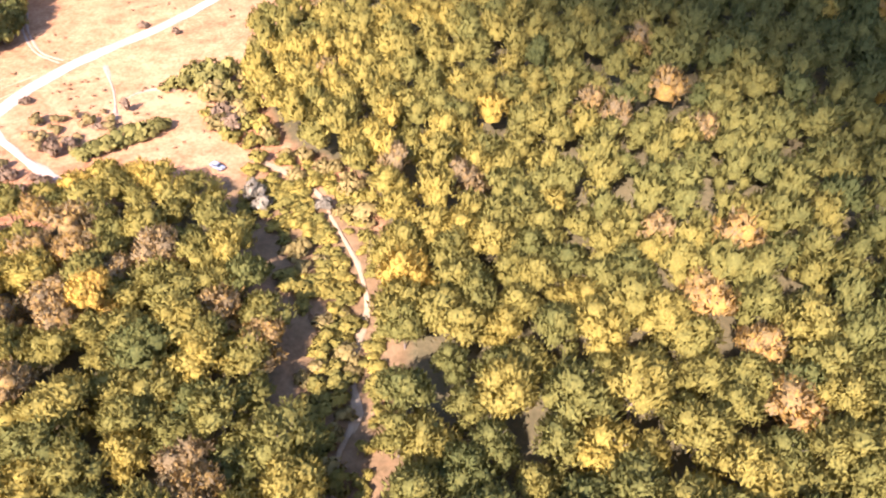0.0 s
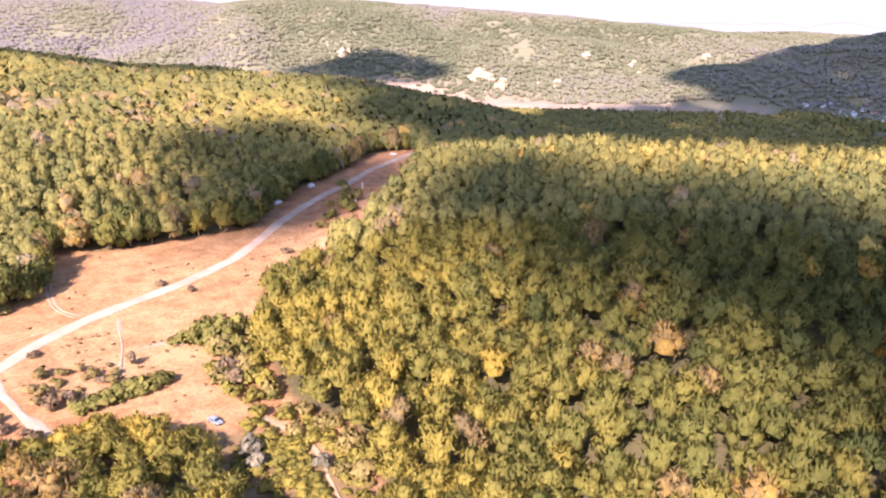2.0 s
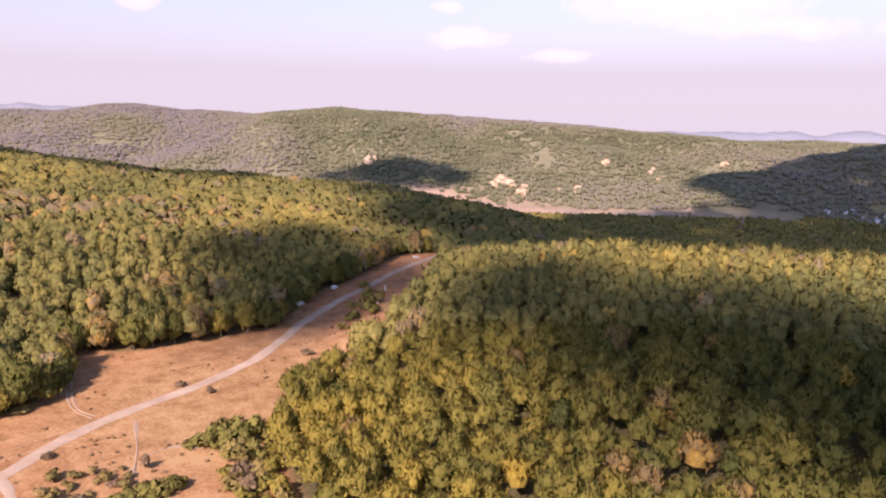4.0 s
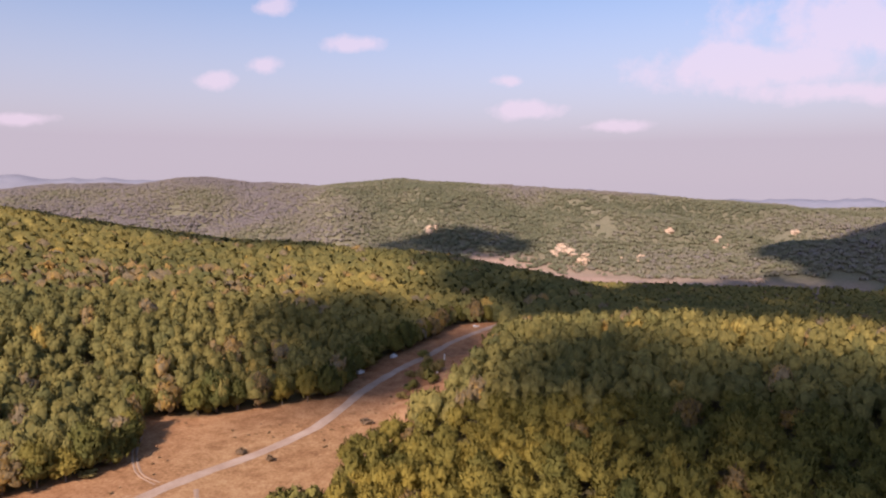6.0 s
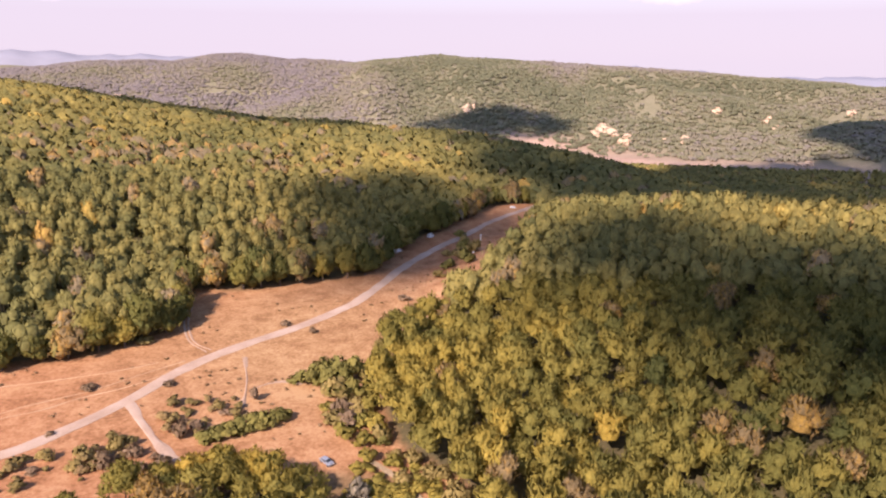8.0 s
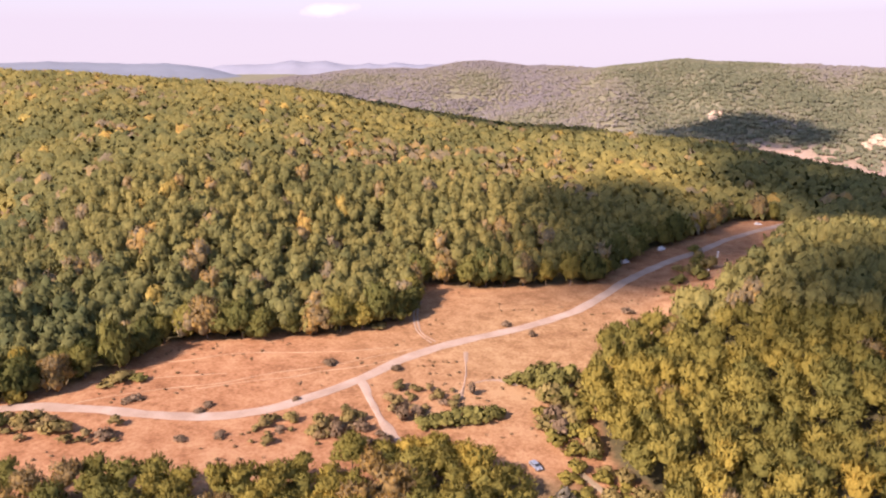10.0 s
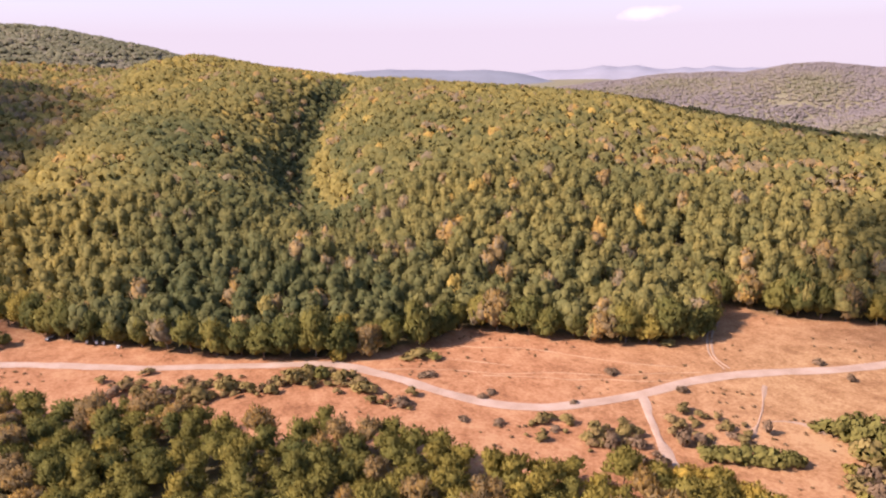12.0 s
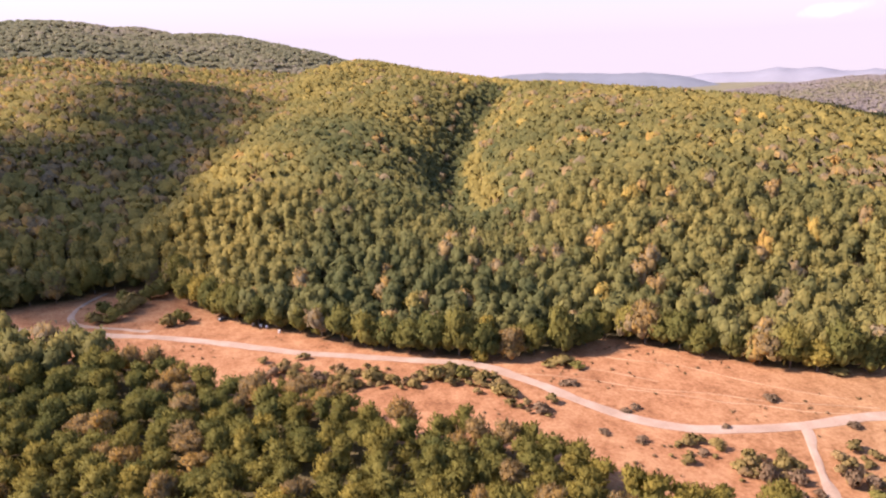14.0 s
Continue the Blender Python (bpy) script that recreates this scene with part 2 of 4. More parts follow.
HILL_F = [at(118, 1700, 205, 800), at(105, 1700, 222, 780), at(98.7, 1700, 219, 760), at(96.1, 1700, 229, 750), at(94.3, 1700, 217, 750), at(91, 1700, 214, 750), at(87.9, 1700, 204, 740),
          at(85.1, 1700, 206, 740), at(82.7, 1700, 188, 720), at(79.8, 1700, 162, 700), at(75.4, 1700, 146, 640), at(72, 1700, 104, 560), at(69, 1700, 70, 480)]
HILL_E = [(-14, 400, 1, 50), (20, 335, 17, 72), (80, 318, 22, 145), (150, 292, 23, 200), (260, 262, 26, 220), (430, 215, 32, 255), (700, 100, 45, 300)]
HILL_D = [at(50, 3300, -60, 700), at(42, 3000, 30, 800), at(38.8, 2850, 74, 880), at(35.7, 2800, 92, 900), at(32, 2800, 93, 900), at(30, 2750, 80, 900), at(28.4, 2720, 99, 900), at(26.6, 2700, 119, 900),
          at(25, 2700, 103, 900), at(23.3, 2680, 97, 900), at(19.9, 2620, 97, 930), at(16.3, 2550, 83, 950), at(13.1, 2450, 104, 970), at(10.9, 2400, 113, 980), at(5.7, 2350, 101, 1000),
          at(1, 2350, 90, 1000), at(-2.8, 2350, 81, 1000), at(-6.5, 2350, 69, 1000), at(-9.5, 2350, 60, 1000), at(-13.3, 2370, 50, 1000), at(-20.4, 2450, 26, 1000), at(-26, 2500, 28, 1000), at(-36, 2700, 20, 1000)]
HILL_G = [(430, 1240, -62, 180), (565, 1400, -12, 260), (760, 1460, 8, 330), (1000, 1520, 52, 420), (1600, 1650, 80, 500)]
GULLY = [at(62.2, 920, 16, 32), at(64.3, 780, 44, 42), at(66.2, 620, 58, 50), at(66.4, 500, 50, 48), at(63, 370, 22, 44), at(60, 290, 4, 30)]
SIDE_VALLEY = [(-385, -22, 2, 30), (-430, -22, 5, 42), (-520, -8, 8, 52), (-650, 30, 8, 60)]
PATH_LINE = [(-16, 40), (-16, 57), (-16, 65), (-14, 73), (-16, 85), (-14, 97), (-16, 107), (-20, 117), (-25, 127), (-31, 139), (-46, 150)]
RAVINE = [(-14, 30, 3, 8), (-14, 70, 3, 8), (-17, 100, 3, 9), (-28, 117, 2.5, 10), (-46, 130, 1.5, 12)]


def bearing(x, y):
    return np.degrees(np.arctan2(-x, y))


def ridge(points, x, y, base):
    """The swell of a hill: the highest of the slopes that fall from each stretch of its spine."""
    best = base
    for p, q in zip(points[:-1], points[1:]):
        dx, dy = q[0] - p[0], q[1] - p[1]
        s = np.clip(((x - p[0]) * dx + (y - p[1]) * dy) / (dx * dx + dy * dy), 0, 1)
        d = np.hypot(x - p[0] - s * dx, y - p[1] - s * dy)
        z, w = p[2] + s * (q[2] - p[2]), p[3] + s * (q[3] - p[3])
        best = np.maximum(best, base + np.maximum(z - base, 0) * (1 - np.clip(d / w, 0, 1) ** 1.45))
    return best


def spur_side(x, y):
    """Distance from the spur's crest: positive on the big hill, negative over the side valley."""
    best, side = None, None
    for p, q in zip(HILL_B[:-1], HILL_B[1:]):
        dx, dy = q[0] - p[0], q[1] - p[1]
        s = np.clip(((x - p[0]) * dx + (y - p[1]) * dy) / (dx * dx + dy * dy), 0, 1)
        d = np.hypot(x - p[0] - s * dx, y - p[1] - s * dy)
        k = np.where(dx * (y - p[1]) - dy * (x - p[0]) < 0, d, -d)
        best, side = (d, k) if best is None else (np.minimum(d, best), np.where(d < best, k, side))
    return side


def height(x, y):
    """Ground height over the whole country."""
    x, y = np.asarray(x, float), np.asarray(y, float)
    r = np.hypot(x, y)
    base = -70 * smooth(430, 1050, y + 0.25 * x + 0.0 * r) * smooth(-1400, -300, x + 0.4 * y)
    base = base - 45 * smooth(1200, 2200, r) * smooth(-500, -1200, x)
    z = base.copy()
    # the big hill breaks off along its spur towards the side valley
    flank = smooth(-120, 0, spur_side(x, y))
    # the valley floor lies level between them
    level = 1 - smooth(-75, -2, meadow(x, y)) * smooth(900, 600, r)
    for h in (HILL_A, HILL_B, HILL_C, HILL_E, HILL_D, HILL_F, HILL_G):
        up = ridge(h, x, y, base)
        rise = (up - base) * (flank if h is HILL_A else 1.0) * (level if h in (HILL_A, HILL_B, HILL_C) else 1.0)
        z = np.maximum(z, base + rise)
    # a low wooded shoulder under the drone
    z = z + 6 * np.exp(-(((x + 105) / 75) ** 2 + ((y - 45) / 60) ** 2)) + 9 * smooth(60, -120, y) * smooth(400, 150, np.abs(x))
    for path, k in ((GULLY, True), (SIDE_VALLEY, True), (RAVINE, False)):
        d, (deep, w) = along(path, x, y)
        z = z - deep * np.exp(-((d / w) ** 1.5)) * (smooth(-5, 30, z - base) if k else 1.0)
    rough = smooth(6, 40, z - base)
    z = z + rough * (4.0 * wave(x, y, 90, 3) + 1.6 * wave(x, y, 37, 5))
    spur = 1.05 - np.sqrt(wave(x + 0.35 * y, y * 0.35, 240, 8) ** 2 + 0.05)
    fold = 1.04 - np.sqrt(wave(x - 0.2 * y, y * 0.45, 105, 9) ** 2 + 0.03)
    z = z + (58 * (spur - 0.6) + 22 * (fold - 0.6)) * smooth(1350, 1700, r) * smooth(2300, 2050, r) * smooth(5, 50, z - base) * smooth(188, 135, z - base)
    z = z + 0.25 * wave(x, y, 23, 1)
    # the plain far beyond the hills
    b = bearing(x, y)
    z = z + 118 * smooth(3000, 4950, r) * smooth(34, 42, b) * smooth(110, 90, b)
    # land behind the drone rises gently
    z = z + 40 * smooth(-300, -1600, y) + 25 * smooth(-900, -2500, x) * smooth(900, -200, y)
    return z


FAR_EDGE = [(-368, -125), (-358, -80), (-364, -42), (-374, -26), (-362, 0), (-331, 6), (-304, 18), (-287, 31), (-260, 52), (-243, 66), (-229, 80), (-217, 95), (-206, 112),
            (-205, 135), (-207, 156), (-199, 166), (-187, 172), (-173, 183), (-157, 195), (-147, 210), (-146, 230), (-160, 262), (-140, 269),
            (-118, 283), (-92, 302), (-88, 333), (-84, 365), (-76, 389), (-63, 426), (-50, 486), (-30, 497)]
NEAR_EDGE = [(-12, 490), (-19, 437), (-20, 374), (-26, 312), (-37, 277), (-46, 255), (-55, 236), (-62, 217), (-60, 194), (-53, 175), (-44, 157), (-36, 150), (-26, 145),
             (-20, 137), (-15, 120), (-10, 103), (-9, 72), (-9, 48), (-17, 48), (-19, 56), (-24, 69), (-25, 79), (-26, 88), (-32, 99), (-43, 115), (-51, 128), (-54, 140), (-66, 141), (-74, 138),
             (-82, 131), (-92, 122), (-107, 111), (-121, 98), (-138, 92), (-149, 83), (-158, 74), (-164, 62), (-172, 53), (-190, 44), (-205, 34), (-224, 15), (-244, -3), (-285, -48), (-330, -120)]
MEADOW_LINE = FAR_EDGE + NEAR_EDGE


def meadow(x, y):
    """Signed distance to the rim of the meadow, positive inside."""
    x, y = np.asarray(x, float), np.asarray(y, float)
    ring = MEADOW_LINE + MEADOW_LINE[:1]
    d, _ = along(ring, x, y)
    inside = np.zeros(x.shape, bool)
    for (x1, y1), (x2, y2) in zip(ring[:-1], ring[1:]):
        if y1 == y2:
            continue
        cross = (y1 > y) != (y2 > y)
        inside ^= cross & (x < (x2 - x1) * (y - y1) / (y2 - y1) + x1)
    return np.where(inside, d, -d)


def bare_strip(x, y):
    """The grassy flank on one side of the gully in the big hill: 1 on it, 0 away from it."""
    d, _ = along(BARE, x, y)
    return 0.6 * smooth(12, 4, d + 6 * wave(x, y, 18, 51)) * smooth(330, 420, np.hypot(x, y))


BARE = [at(61.0, 930), at(63.0, 790), at(64.6, 640), at(64.4, 540), at(62.5, 450)]
RIVER = [at(5, 1440, 14), at(3, 1400, 30), at(-0.7, 1310, 46), at(-6, 1235, 50), at(-13, 1215, 44), at(-20, 1215, 26), at(-24, 1250, 14)]


def ready_mesh(name, verts, faces, size, attributes=(), shade=True, normals=None):
    """A mesh from arrays; every face has the same number of corners."""
    me = bpy.data.meshes.new(name)
    n = len(faces)
    me.vertices.add(len(verts))
    me.vertices.foreach_set("co", np.asarray(verts, np.float32).ravel())
    me.loops.add(n * size)
    me.loops.foreach_set("vertex_index", np.asarray(faces, np.int32).ravel())
    me.polygons.add(n)
    me.polygons.foreach_set("loop_start", np.arange(n, dtype=np.int32) * size)
    me.polygons.foreach_set("use_smooth", np.full(n, shade))
    for key, values in dict(attributes).items():
        a = me.attributes.new(key, "FLOAT", "POINT")
        a.data.foreach_set("value", np.asarray(values, np.float32))
    if normals is not None:
        a = me.attributes.new("custom_normal", "FLOAT_VECTOR", "POINT")
        a.data.foreach_set("vector", np.asarray(normals, np.float32).ravel())
    me.update(calc_edges=True)
    return me


def build_ground():
    az = np.concatenate([np.arange(-42, 108, 0.5), np.arange(108, 318, 3.0)])
    rr = np.concatenate([[2.0], 8 * 1.024 ** np.arange(0, 275)])
    rr = rr[rr < 4950]
    a, r = np.meshgrid(np.radians(az), rr)
    x, y = -r * np.sin(a), r * np.cos(a)
    z = height(x, y)
    na, nr = len(az), len(rr)
    idx = np.arange(na * nr).reshape(nr, na)
    nxt = np.roll(idx, -1, axis=1)
    quads = np.stack([idx[:-1], idx[1:], nxt[1:], nxt[:-1]], -1)[:, :, ::-1].reshape(-1, 4)
    m = meadow(x, y).ravel()
    d, (w,) = along(RIVER, x, y)
    river = smooth(1.0, 0.7, d / w + 0.25 * wave(x, y, 60, 4)).ravel()
    river = np.maximum(river, 0.62 * smooth(3.3, 1.5, d / w + 0.4 * wave(x, y, 45, 6)).ravel())
    # darker litter reaches past the ravine floor, painting in the wood's shadow band
    me = ready_mesh("ground", np.stack([x, y, z], -1).reshape(-1, 3), quads, 4, {"meadow": np.maximum(smooth(-6, -2, m) * (0.30 + 0.70 * smooth(11, 20, along(RAVINE, x, y)[0]).ravel()), np.maximum(0.3 * bare_strip(x, y), 0).ravel()), "riverbed": river, "pasture": smooth(1120, 1300, r).ravel()})
    me.materials.append(GROUND)
    return tagged(new("ground", me), "rolling valley floor of dry tan grass and wooded hills", "ground", kind="structure")


build_ground()


def curve_points(points, step):
    """A smooth line through the points, at even steps."""
    p = np.array([points[0], *points, points[-1]], float)
    out = []
    for i in range(1, len(p) - 2):
        n = max(2, int(np.hypot(*(p[i + 1] - p[i])[:2]) / step))
        for t in np.arange(n) / n:
            out.append(0.5 * (2 * p[i] + (p[i + 1] - p[i - 1]) * t + (2 * p[i - 1] - 5 * p[i] + 4 * p[i + 1] - p[i + 2]) * t * t
                              + (3 * p[i] - p[i - 1] - 3 * p[i + 1] + p[i + 2]) * t ** 3))
    return np.array(out + [p[-2]])


def build_track(name, points, width, lift, label, ragged=0.4, mat=None):
    c = curve_points(points, 2.5)
    t = np.gradient(c[:, :2], axis=0)
    t /= np.linalg.norm(t, axis=1)[:, None]
    nrm = np.stack([-t[:, 1], t[:, 0]], 1)
    cols = np.linspace(-1, 1, 7)
    rows = []
    for j, k in enumerate(cols):
        w = width / 2 * k
        jit = ragged * wave(np.arange(len(c)) * 2.5, np.full(len(c), j * 50.0), 6, 17) * (abs(k) == 1)
        p = c[:, :2] + nrm * (w + np.sign(k) * jit)[:, None]
        z = height(p[:, 0], p[:, 1]) + lift - 0.10 * (abs(k) == 1) + (0.04 if abs(k) < 0.2 else 0)
        rows.append(np.column_stack([p, z]))
    v = np.stack(rows, 1)
    n, m = v.shape[:2]
    idx = np.arange(n * m).reshape(n, m)
    quads = np.stack([idx[:-1, :-1], idx[:-1, 1:], idx[1:, 1:], idx[1:, :-1]], -1).reshape(-1, 4)[:, ::-1]
    me = ready_mesh(name, v.reshape(-1, 3), quads, 4)
    me.materials.append(mat or ROAD)
    return tagged(new(name, me), label, "road", kind="structure")


ROAD_LINE = [(-385, -150), (-345, -85), (-316, -51), (-290, -9), (-270, 18), (-249, 43), (-235, 64), (-220, 85), (-209, 99), (-199, 105), (-184, 111), (-166, 117), (-153, 123),
             (-141, 133), (-134, 147), (-128, 166), (-123, 191), (-112, 214), (-98, 236), (-87, 262), (-82, 290), (-78, 321), (-69, 357), (-57, 393),
             (-46, 429), (-30, 470), (-10, 520), (30, 600)]
build_track("road", ROAD_LINE, 5.0, 0.18, "pale gravel road winding along the valley")
SIDE_TRACK = [(-126, 166), (-115, 155.5), (-106, 148), (-97, 141.5), (-91, 139), (-82, 138)]
build_track("road", SIDE_TRACK, 2.6, 0.15, "pale gravel side track leaving the road", 0.6)
PATH = plain("trodden_grass", (0.43, 0.262, 0.145), 0.95, 0.25, 0.6, bump=0.4)
for line in ([(-196, 108), (-191, 116), (-178, 132), (-167, 142), (-155, 158), (-143, 171), (-134, 185), (-126, 197)],
             [(-196, 146), (-190, 151), (-182, 160), (-173, 167), (-162, 173), (-151, 180), (-143, 186), (-134, 194)],
             [(-170, 136), (-159, 148), (-149, 157), (-143, 166), (-133, 176), (-127, 186)],
             [(-205, 122), (-196, 128), (-184, 139), (-170, 149)]):
    build_track("road", line, 0.55, 0.07, "faint cattle path of trodden pale grass", 0.35, PATH)
for off in (-0.9, 0.9):
    build_track("road", [(-161 + off, 262), (-152 + off, 245), (-145 + off, 230), (-133 + off, 213), (-122 + off * 0.4, 206 + off)], 0.75, 0.10, "faint wheel rut through dry grass", 0.2, EARTH)


# ------------------------------------------------------------------ trees
def ico(level):
    bm = bmesh.new()
    bmesh.ops.create_icosphere(bm, subdivisions=level, radius=1.0)
    v = np.array([p.co[:] for p in bm.verts])
    f = np.array([[q.index for q in p.verts] for p in bm.faces])
    bm.free()
    return v, f


ICO1, ICO2 = ico(1), ico(2)


def lumpy(ball, rng, amount, squash=1.0, keep=-2.0):
    """A ball pushed in and out at random, without the faces whose centre lies lower than keep."""
    v, f = ball
    u = v * (1 + amount * (rng.random(len(v)) - 0.5))[:, None] * (1, 1, squash)
    f = f[v[f].mean(1)[:, 2] > keep]
    used = np.unique(f)
    back = np.full(len(v), -1)
    back[used] = np.arange(len(used))
    return u[used], back[f]


def leaf_tufts(rng, centres, radii, count, size, long=1.0):
    """Loose four-cornered leaf sprays on the outside of several lobes, as two triangles each."""
    which = rng.integers(0, len(centres), count)
    n = rng.normal(size=(count, 3))
    n[:, 2] = np.abs(n[:, 2]) * 1.0 - 0.25
    n /= np.linalg.norm(n, axis=1)[:, None]
    c = centres[which] + n * (radii[which] * rng.uniform(0.80, 1.30, count))[:, None]
    face = n + rng.normal(size=(count, 3)) * 0.38 + (0, 0, 0.2)
    face /= np.linalg.norm(face, axis=1)[:, None]
    b = np.cross(face, rng.normal(size=(count, 3)) * 0.45 / long + (0, 0, 1))
    b /= np.linalg.norm(b, axis=1)[:, None]
    a = np.cross(b, face)
    a = a * np.where(a[:, 2:] < 0, -1, 1)
    # most sprays of a near crown stand out and up like feathers
    feather = (rng.random(count) < (0.7 if long > 1.45 else 0.4 if long > 1.2 else 0.0))[:, None]
    out = n * 0.55 + rng.normal(size=(count, 3)) * 0.22 + (0, 0, 0.7)
    out /= np.linalg.norm(out, axis=1)[:, None]
    side = np.cross(out, rng.normal(size=(count, 3)))
    side /= np.linalg.norm(side, axis=1)[:, None]
    side = side * np.where((side * (n + (0, 0, 0.3))).sum(1) < 0, -1, 1)[:, None]
    a, face = np.where(feather, out, a), np.where(feather, side, face)
    b = np.where(feather, np.cross(face, a), b)
    s = size * rng.uniform(0.6, 1.35, count)[:, None]
    w = 0.66 / long
    q = np.stack([c - a * s, c - b * s * w - face * s * 0.15, c + a * s * 1.1 * long + face * s * 0.25 * long, c + b * s * w - face * s * 0.15], 1)
    i = np.arange(count)[:, None] * 4
    return q.reshape(-1, 3), np.concatenate([i + (0, 1, 2), i + (0, 2, 3)]), np.repeat(n * 0.7 + face * (0.75 if long > 1.2 else 0.4) + rng.normal(size=(count, 3)) * 0.2, 4, axis=0)


def crown_shape(rng, lobes, tufts, size, ball, spread=0.52, keep=-0.45, core=0.90, even=1.0, up=0.15, long=1.0, peak=0.75, lobe=(0.30, 0.50)):
    """A crown of unit radius over the origin: lobes round a dome, leaf sprays on them."""
    vs, fs, ns, n = [], [], [], 0
    cs, rs = [], []
    for k in range(lobes):
        if k == 0:
            c, r = np.array([0, 0, 0.15]), 0.66
        else:
            a = 2 * math.pi * (k + rng.uniform(-0.3, 0.3)) / (lobes - 1) * (1 if k % 2 else 1.0)
            lift = rng.uniform(-0.35, peak)
            w = spread * max(0.12, 1 - 0.95 / max(peak, 0.75) * 0.75 * max(lift, 0)) * rng.uniform(0.8, 1.2)
            c, r = np.array([w * math.cos(a), w * math.sin(a), lift]), rng.uniform(*lobe)
        v, f = lumpy(ball, rng, 0.35, 0.95 * (0.6 + 0.4 * long), keep)
        vs.append(v * r * core + c)
        ns.append(v.copy())
        fs.append(f + n)
        n += len(v)
        cs.append(c), rs.append(r)
    if tufts:
        v, f, m = leaf_tufts(rng, np.array(cs), np.array(rs), tufts, size, long)
        vs.append(v)
        fs.append(f + n)
        ns.append(m)
    v, m = np.concatenate(vs), np.concatenate(ns)
    m = m / np.linalg.norm(m, axis=1)[:, None]
    w = v + (0, 0, 0.35)
    m = m * 0.75 + even * (w / np.linalg.norm(w, axis=1)[:, None] + (0, 0, up))
    return v, np.concatenate(fs), m / np.linalg.norm(m, axis=1)[:, None]


def scatter(rng, xs, ys, spacing):
    """Jittered six-sided grid over a box."""
    gx = np.arange(xs[0], xs[1], spacing)
    gy = np.arange(ys[0], ys[1], spacing * 0.87)
    x, y = np.meshgrid(gx, gy)
    x = x + (np.arange(len(gy)) % 2)[:, None] * spacing / 2
    return (x + rng.uniform(-0.28, 0.28, x.shape) * spacing).ravel(), (y + rng.uniform(-0.28, 0.28, x.shape) * spacing).ravel()


def low_wood(x, y):
    """The low, browner wood on the mound: 1 on it, 0 away from it."""
    return smooth(-15, -45, x) * smooth(190, 130, np.hypot(x + 100, y - 40)) * smooth(152, 144, y + 0.4 * (x + 60))


def tree_tone(rng, x, y):
    """How far a tree has turned, with some sun and shade painted in: 0 deep green, 0.5 olive, 0.8 yellow, 1 russet."""
    away = np.hypot(x, y)
    t = 0.40 + 0.12 * wave(x, y, 120, 11) + 0.10 * wave(x, y, 45, 12) + rng.normal(size=len(x)) * np.where(away < 250, 0.10, 0.058)
    knoll = smooth(150, 60, np.abs(x - 40)) * smooth(300, 190, y) * smooth(-10, 60, y)
    # cloud shade across the knoll is painted in with deeper tones
    t = t - 0.13 * smooth(150, 185, y) * smooth(310, 275, y) * smooth(-30, 20, x) * smooth(420, 300, x)
    # darker towards the right of the knoll
    t = t - 0.18 * smooth(45, 100, x) * smooth(320, 230, y) * smooth(420, 300, x)
    t = t + 0.02 * knoll - 0.02 * smooth(380, 520, np.hypot(x, y))
    # darker on the near right and out along the low wood
    t = t - 0.10 * smooth(20, 70, x) * smooth(175, 125, y) * smooth(-60, 0, y) - 0.08 * smooth(-110, -170, x) * low_wood(x, y)
    # the sunny bank beside the ravine has turned first
    t = t + 0.19 * smooth(1.25, 0.6, np.hypot((x + 6) / 17, (y - 135) / 30))
    kind = rng.random(len(x))
    shoulder = low_wood(x, y)
    t = t - 0.03 * shoulder
    kind = np.where(rng.random(len(x)) < 0.12 * shoulder, 0.99, kind)
    t = np.clip(t, 0, 0.76)
    t = np.where(kind < 0.011, rng.uniform(0.72, 0.88, len(x)), t)
    # the shaded side valley is browner
    b = bearing(x, y)
    brown = smooth(74, 82, b) * smooth(380, 480, np.hypot(x, y)) * smooth(-10, -40, spur_side(x, y))
    kind = np.where(rng.random(len(x)) < 0.32 * brown, 0.99, kind)
    # shade on the slope between gully and spur, painted as deeper tones
    t = t - 0.20 * smooth(54, 64, b) * smooth(84, 76, b) * smooth(230, 300, away) * smooth(720, 560, away)
    # deeper tones along the foot of the far wood
    t = t - 0.14 * smooth(36, 46, b) * smooth(185, 215, away) * smooth(340, 290, away)
    # sunlight on the spur's crest painted as yellow; dry grey stands fleck the big hill
    t = t + 0.10 * smooth(55, 15, np.abs(spur_side(x, y) - 18)) * smooth(360, 420, np.hypot(x, y)) * smooth(72, 77, b)
    dry = smooth(0.45, 0.8, wave(x, y, 75, 61) + 0.35 * wave(x, y, 24, 62)) * smooth(12, 26, b) * smooth(300, 380, np.hypot(x, y)) * smooth(76, 72, b)
    kind = np.where(rng.random(len(x)) < 0.42 * dry, 0.99, kind)
    # rusty trees along the foot of the big hill
    foot = smooth(46, 56, b) * smooth(345, 300, np.hypot(x, y)) * smooth(195, 225, np.hypot(x, y))
    kind = np.where(rng.random(len(x)) < 0.08 * foot, 0.99, kind)
    t = np.maximum(t, 0.52 * bare_strip(x, y) / 0.6)
    # shade in the gully's steep fold is painted by near-darkest green trees
    d, _ = along([p[:2] for p in GULLY], x, y)
    t = np.where((d < 25) & (np.hypot(x, y) > 400) & (bare_strip(x, y) < 0.2), rng.uniform(0.02, 0.16, len(x)), t)
    return np.clip(np.where(kind > 0.955, rng.uniform(0.93, 1.0, len(x)), t), 0, 1)


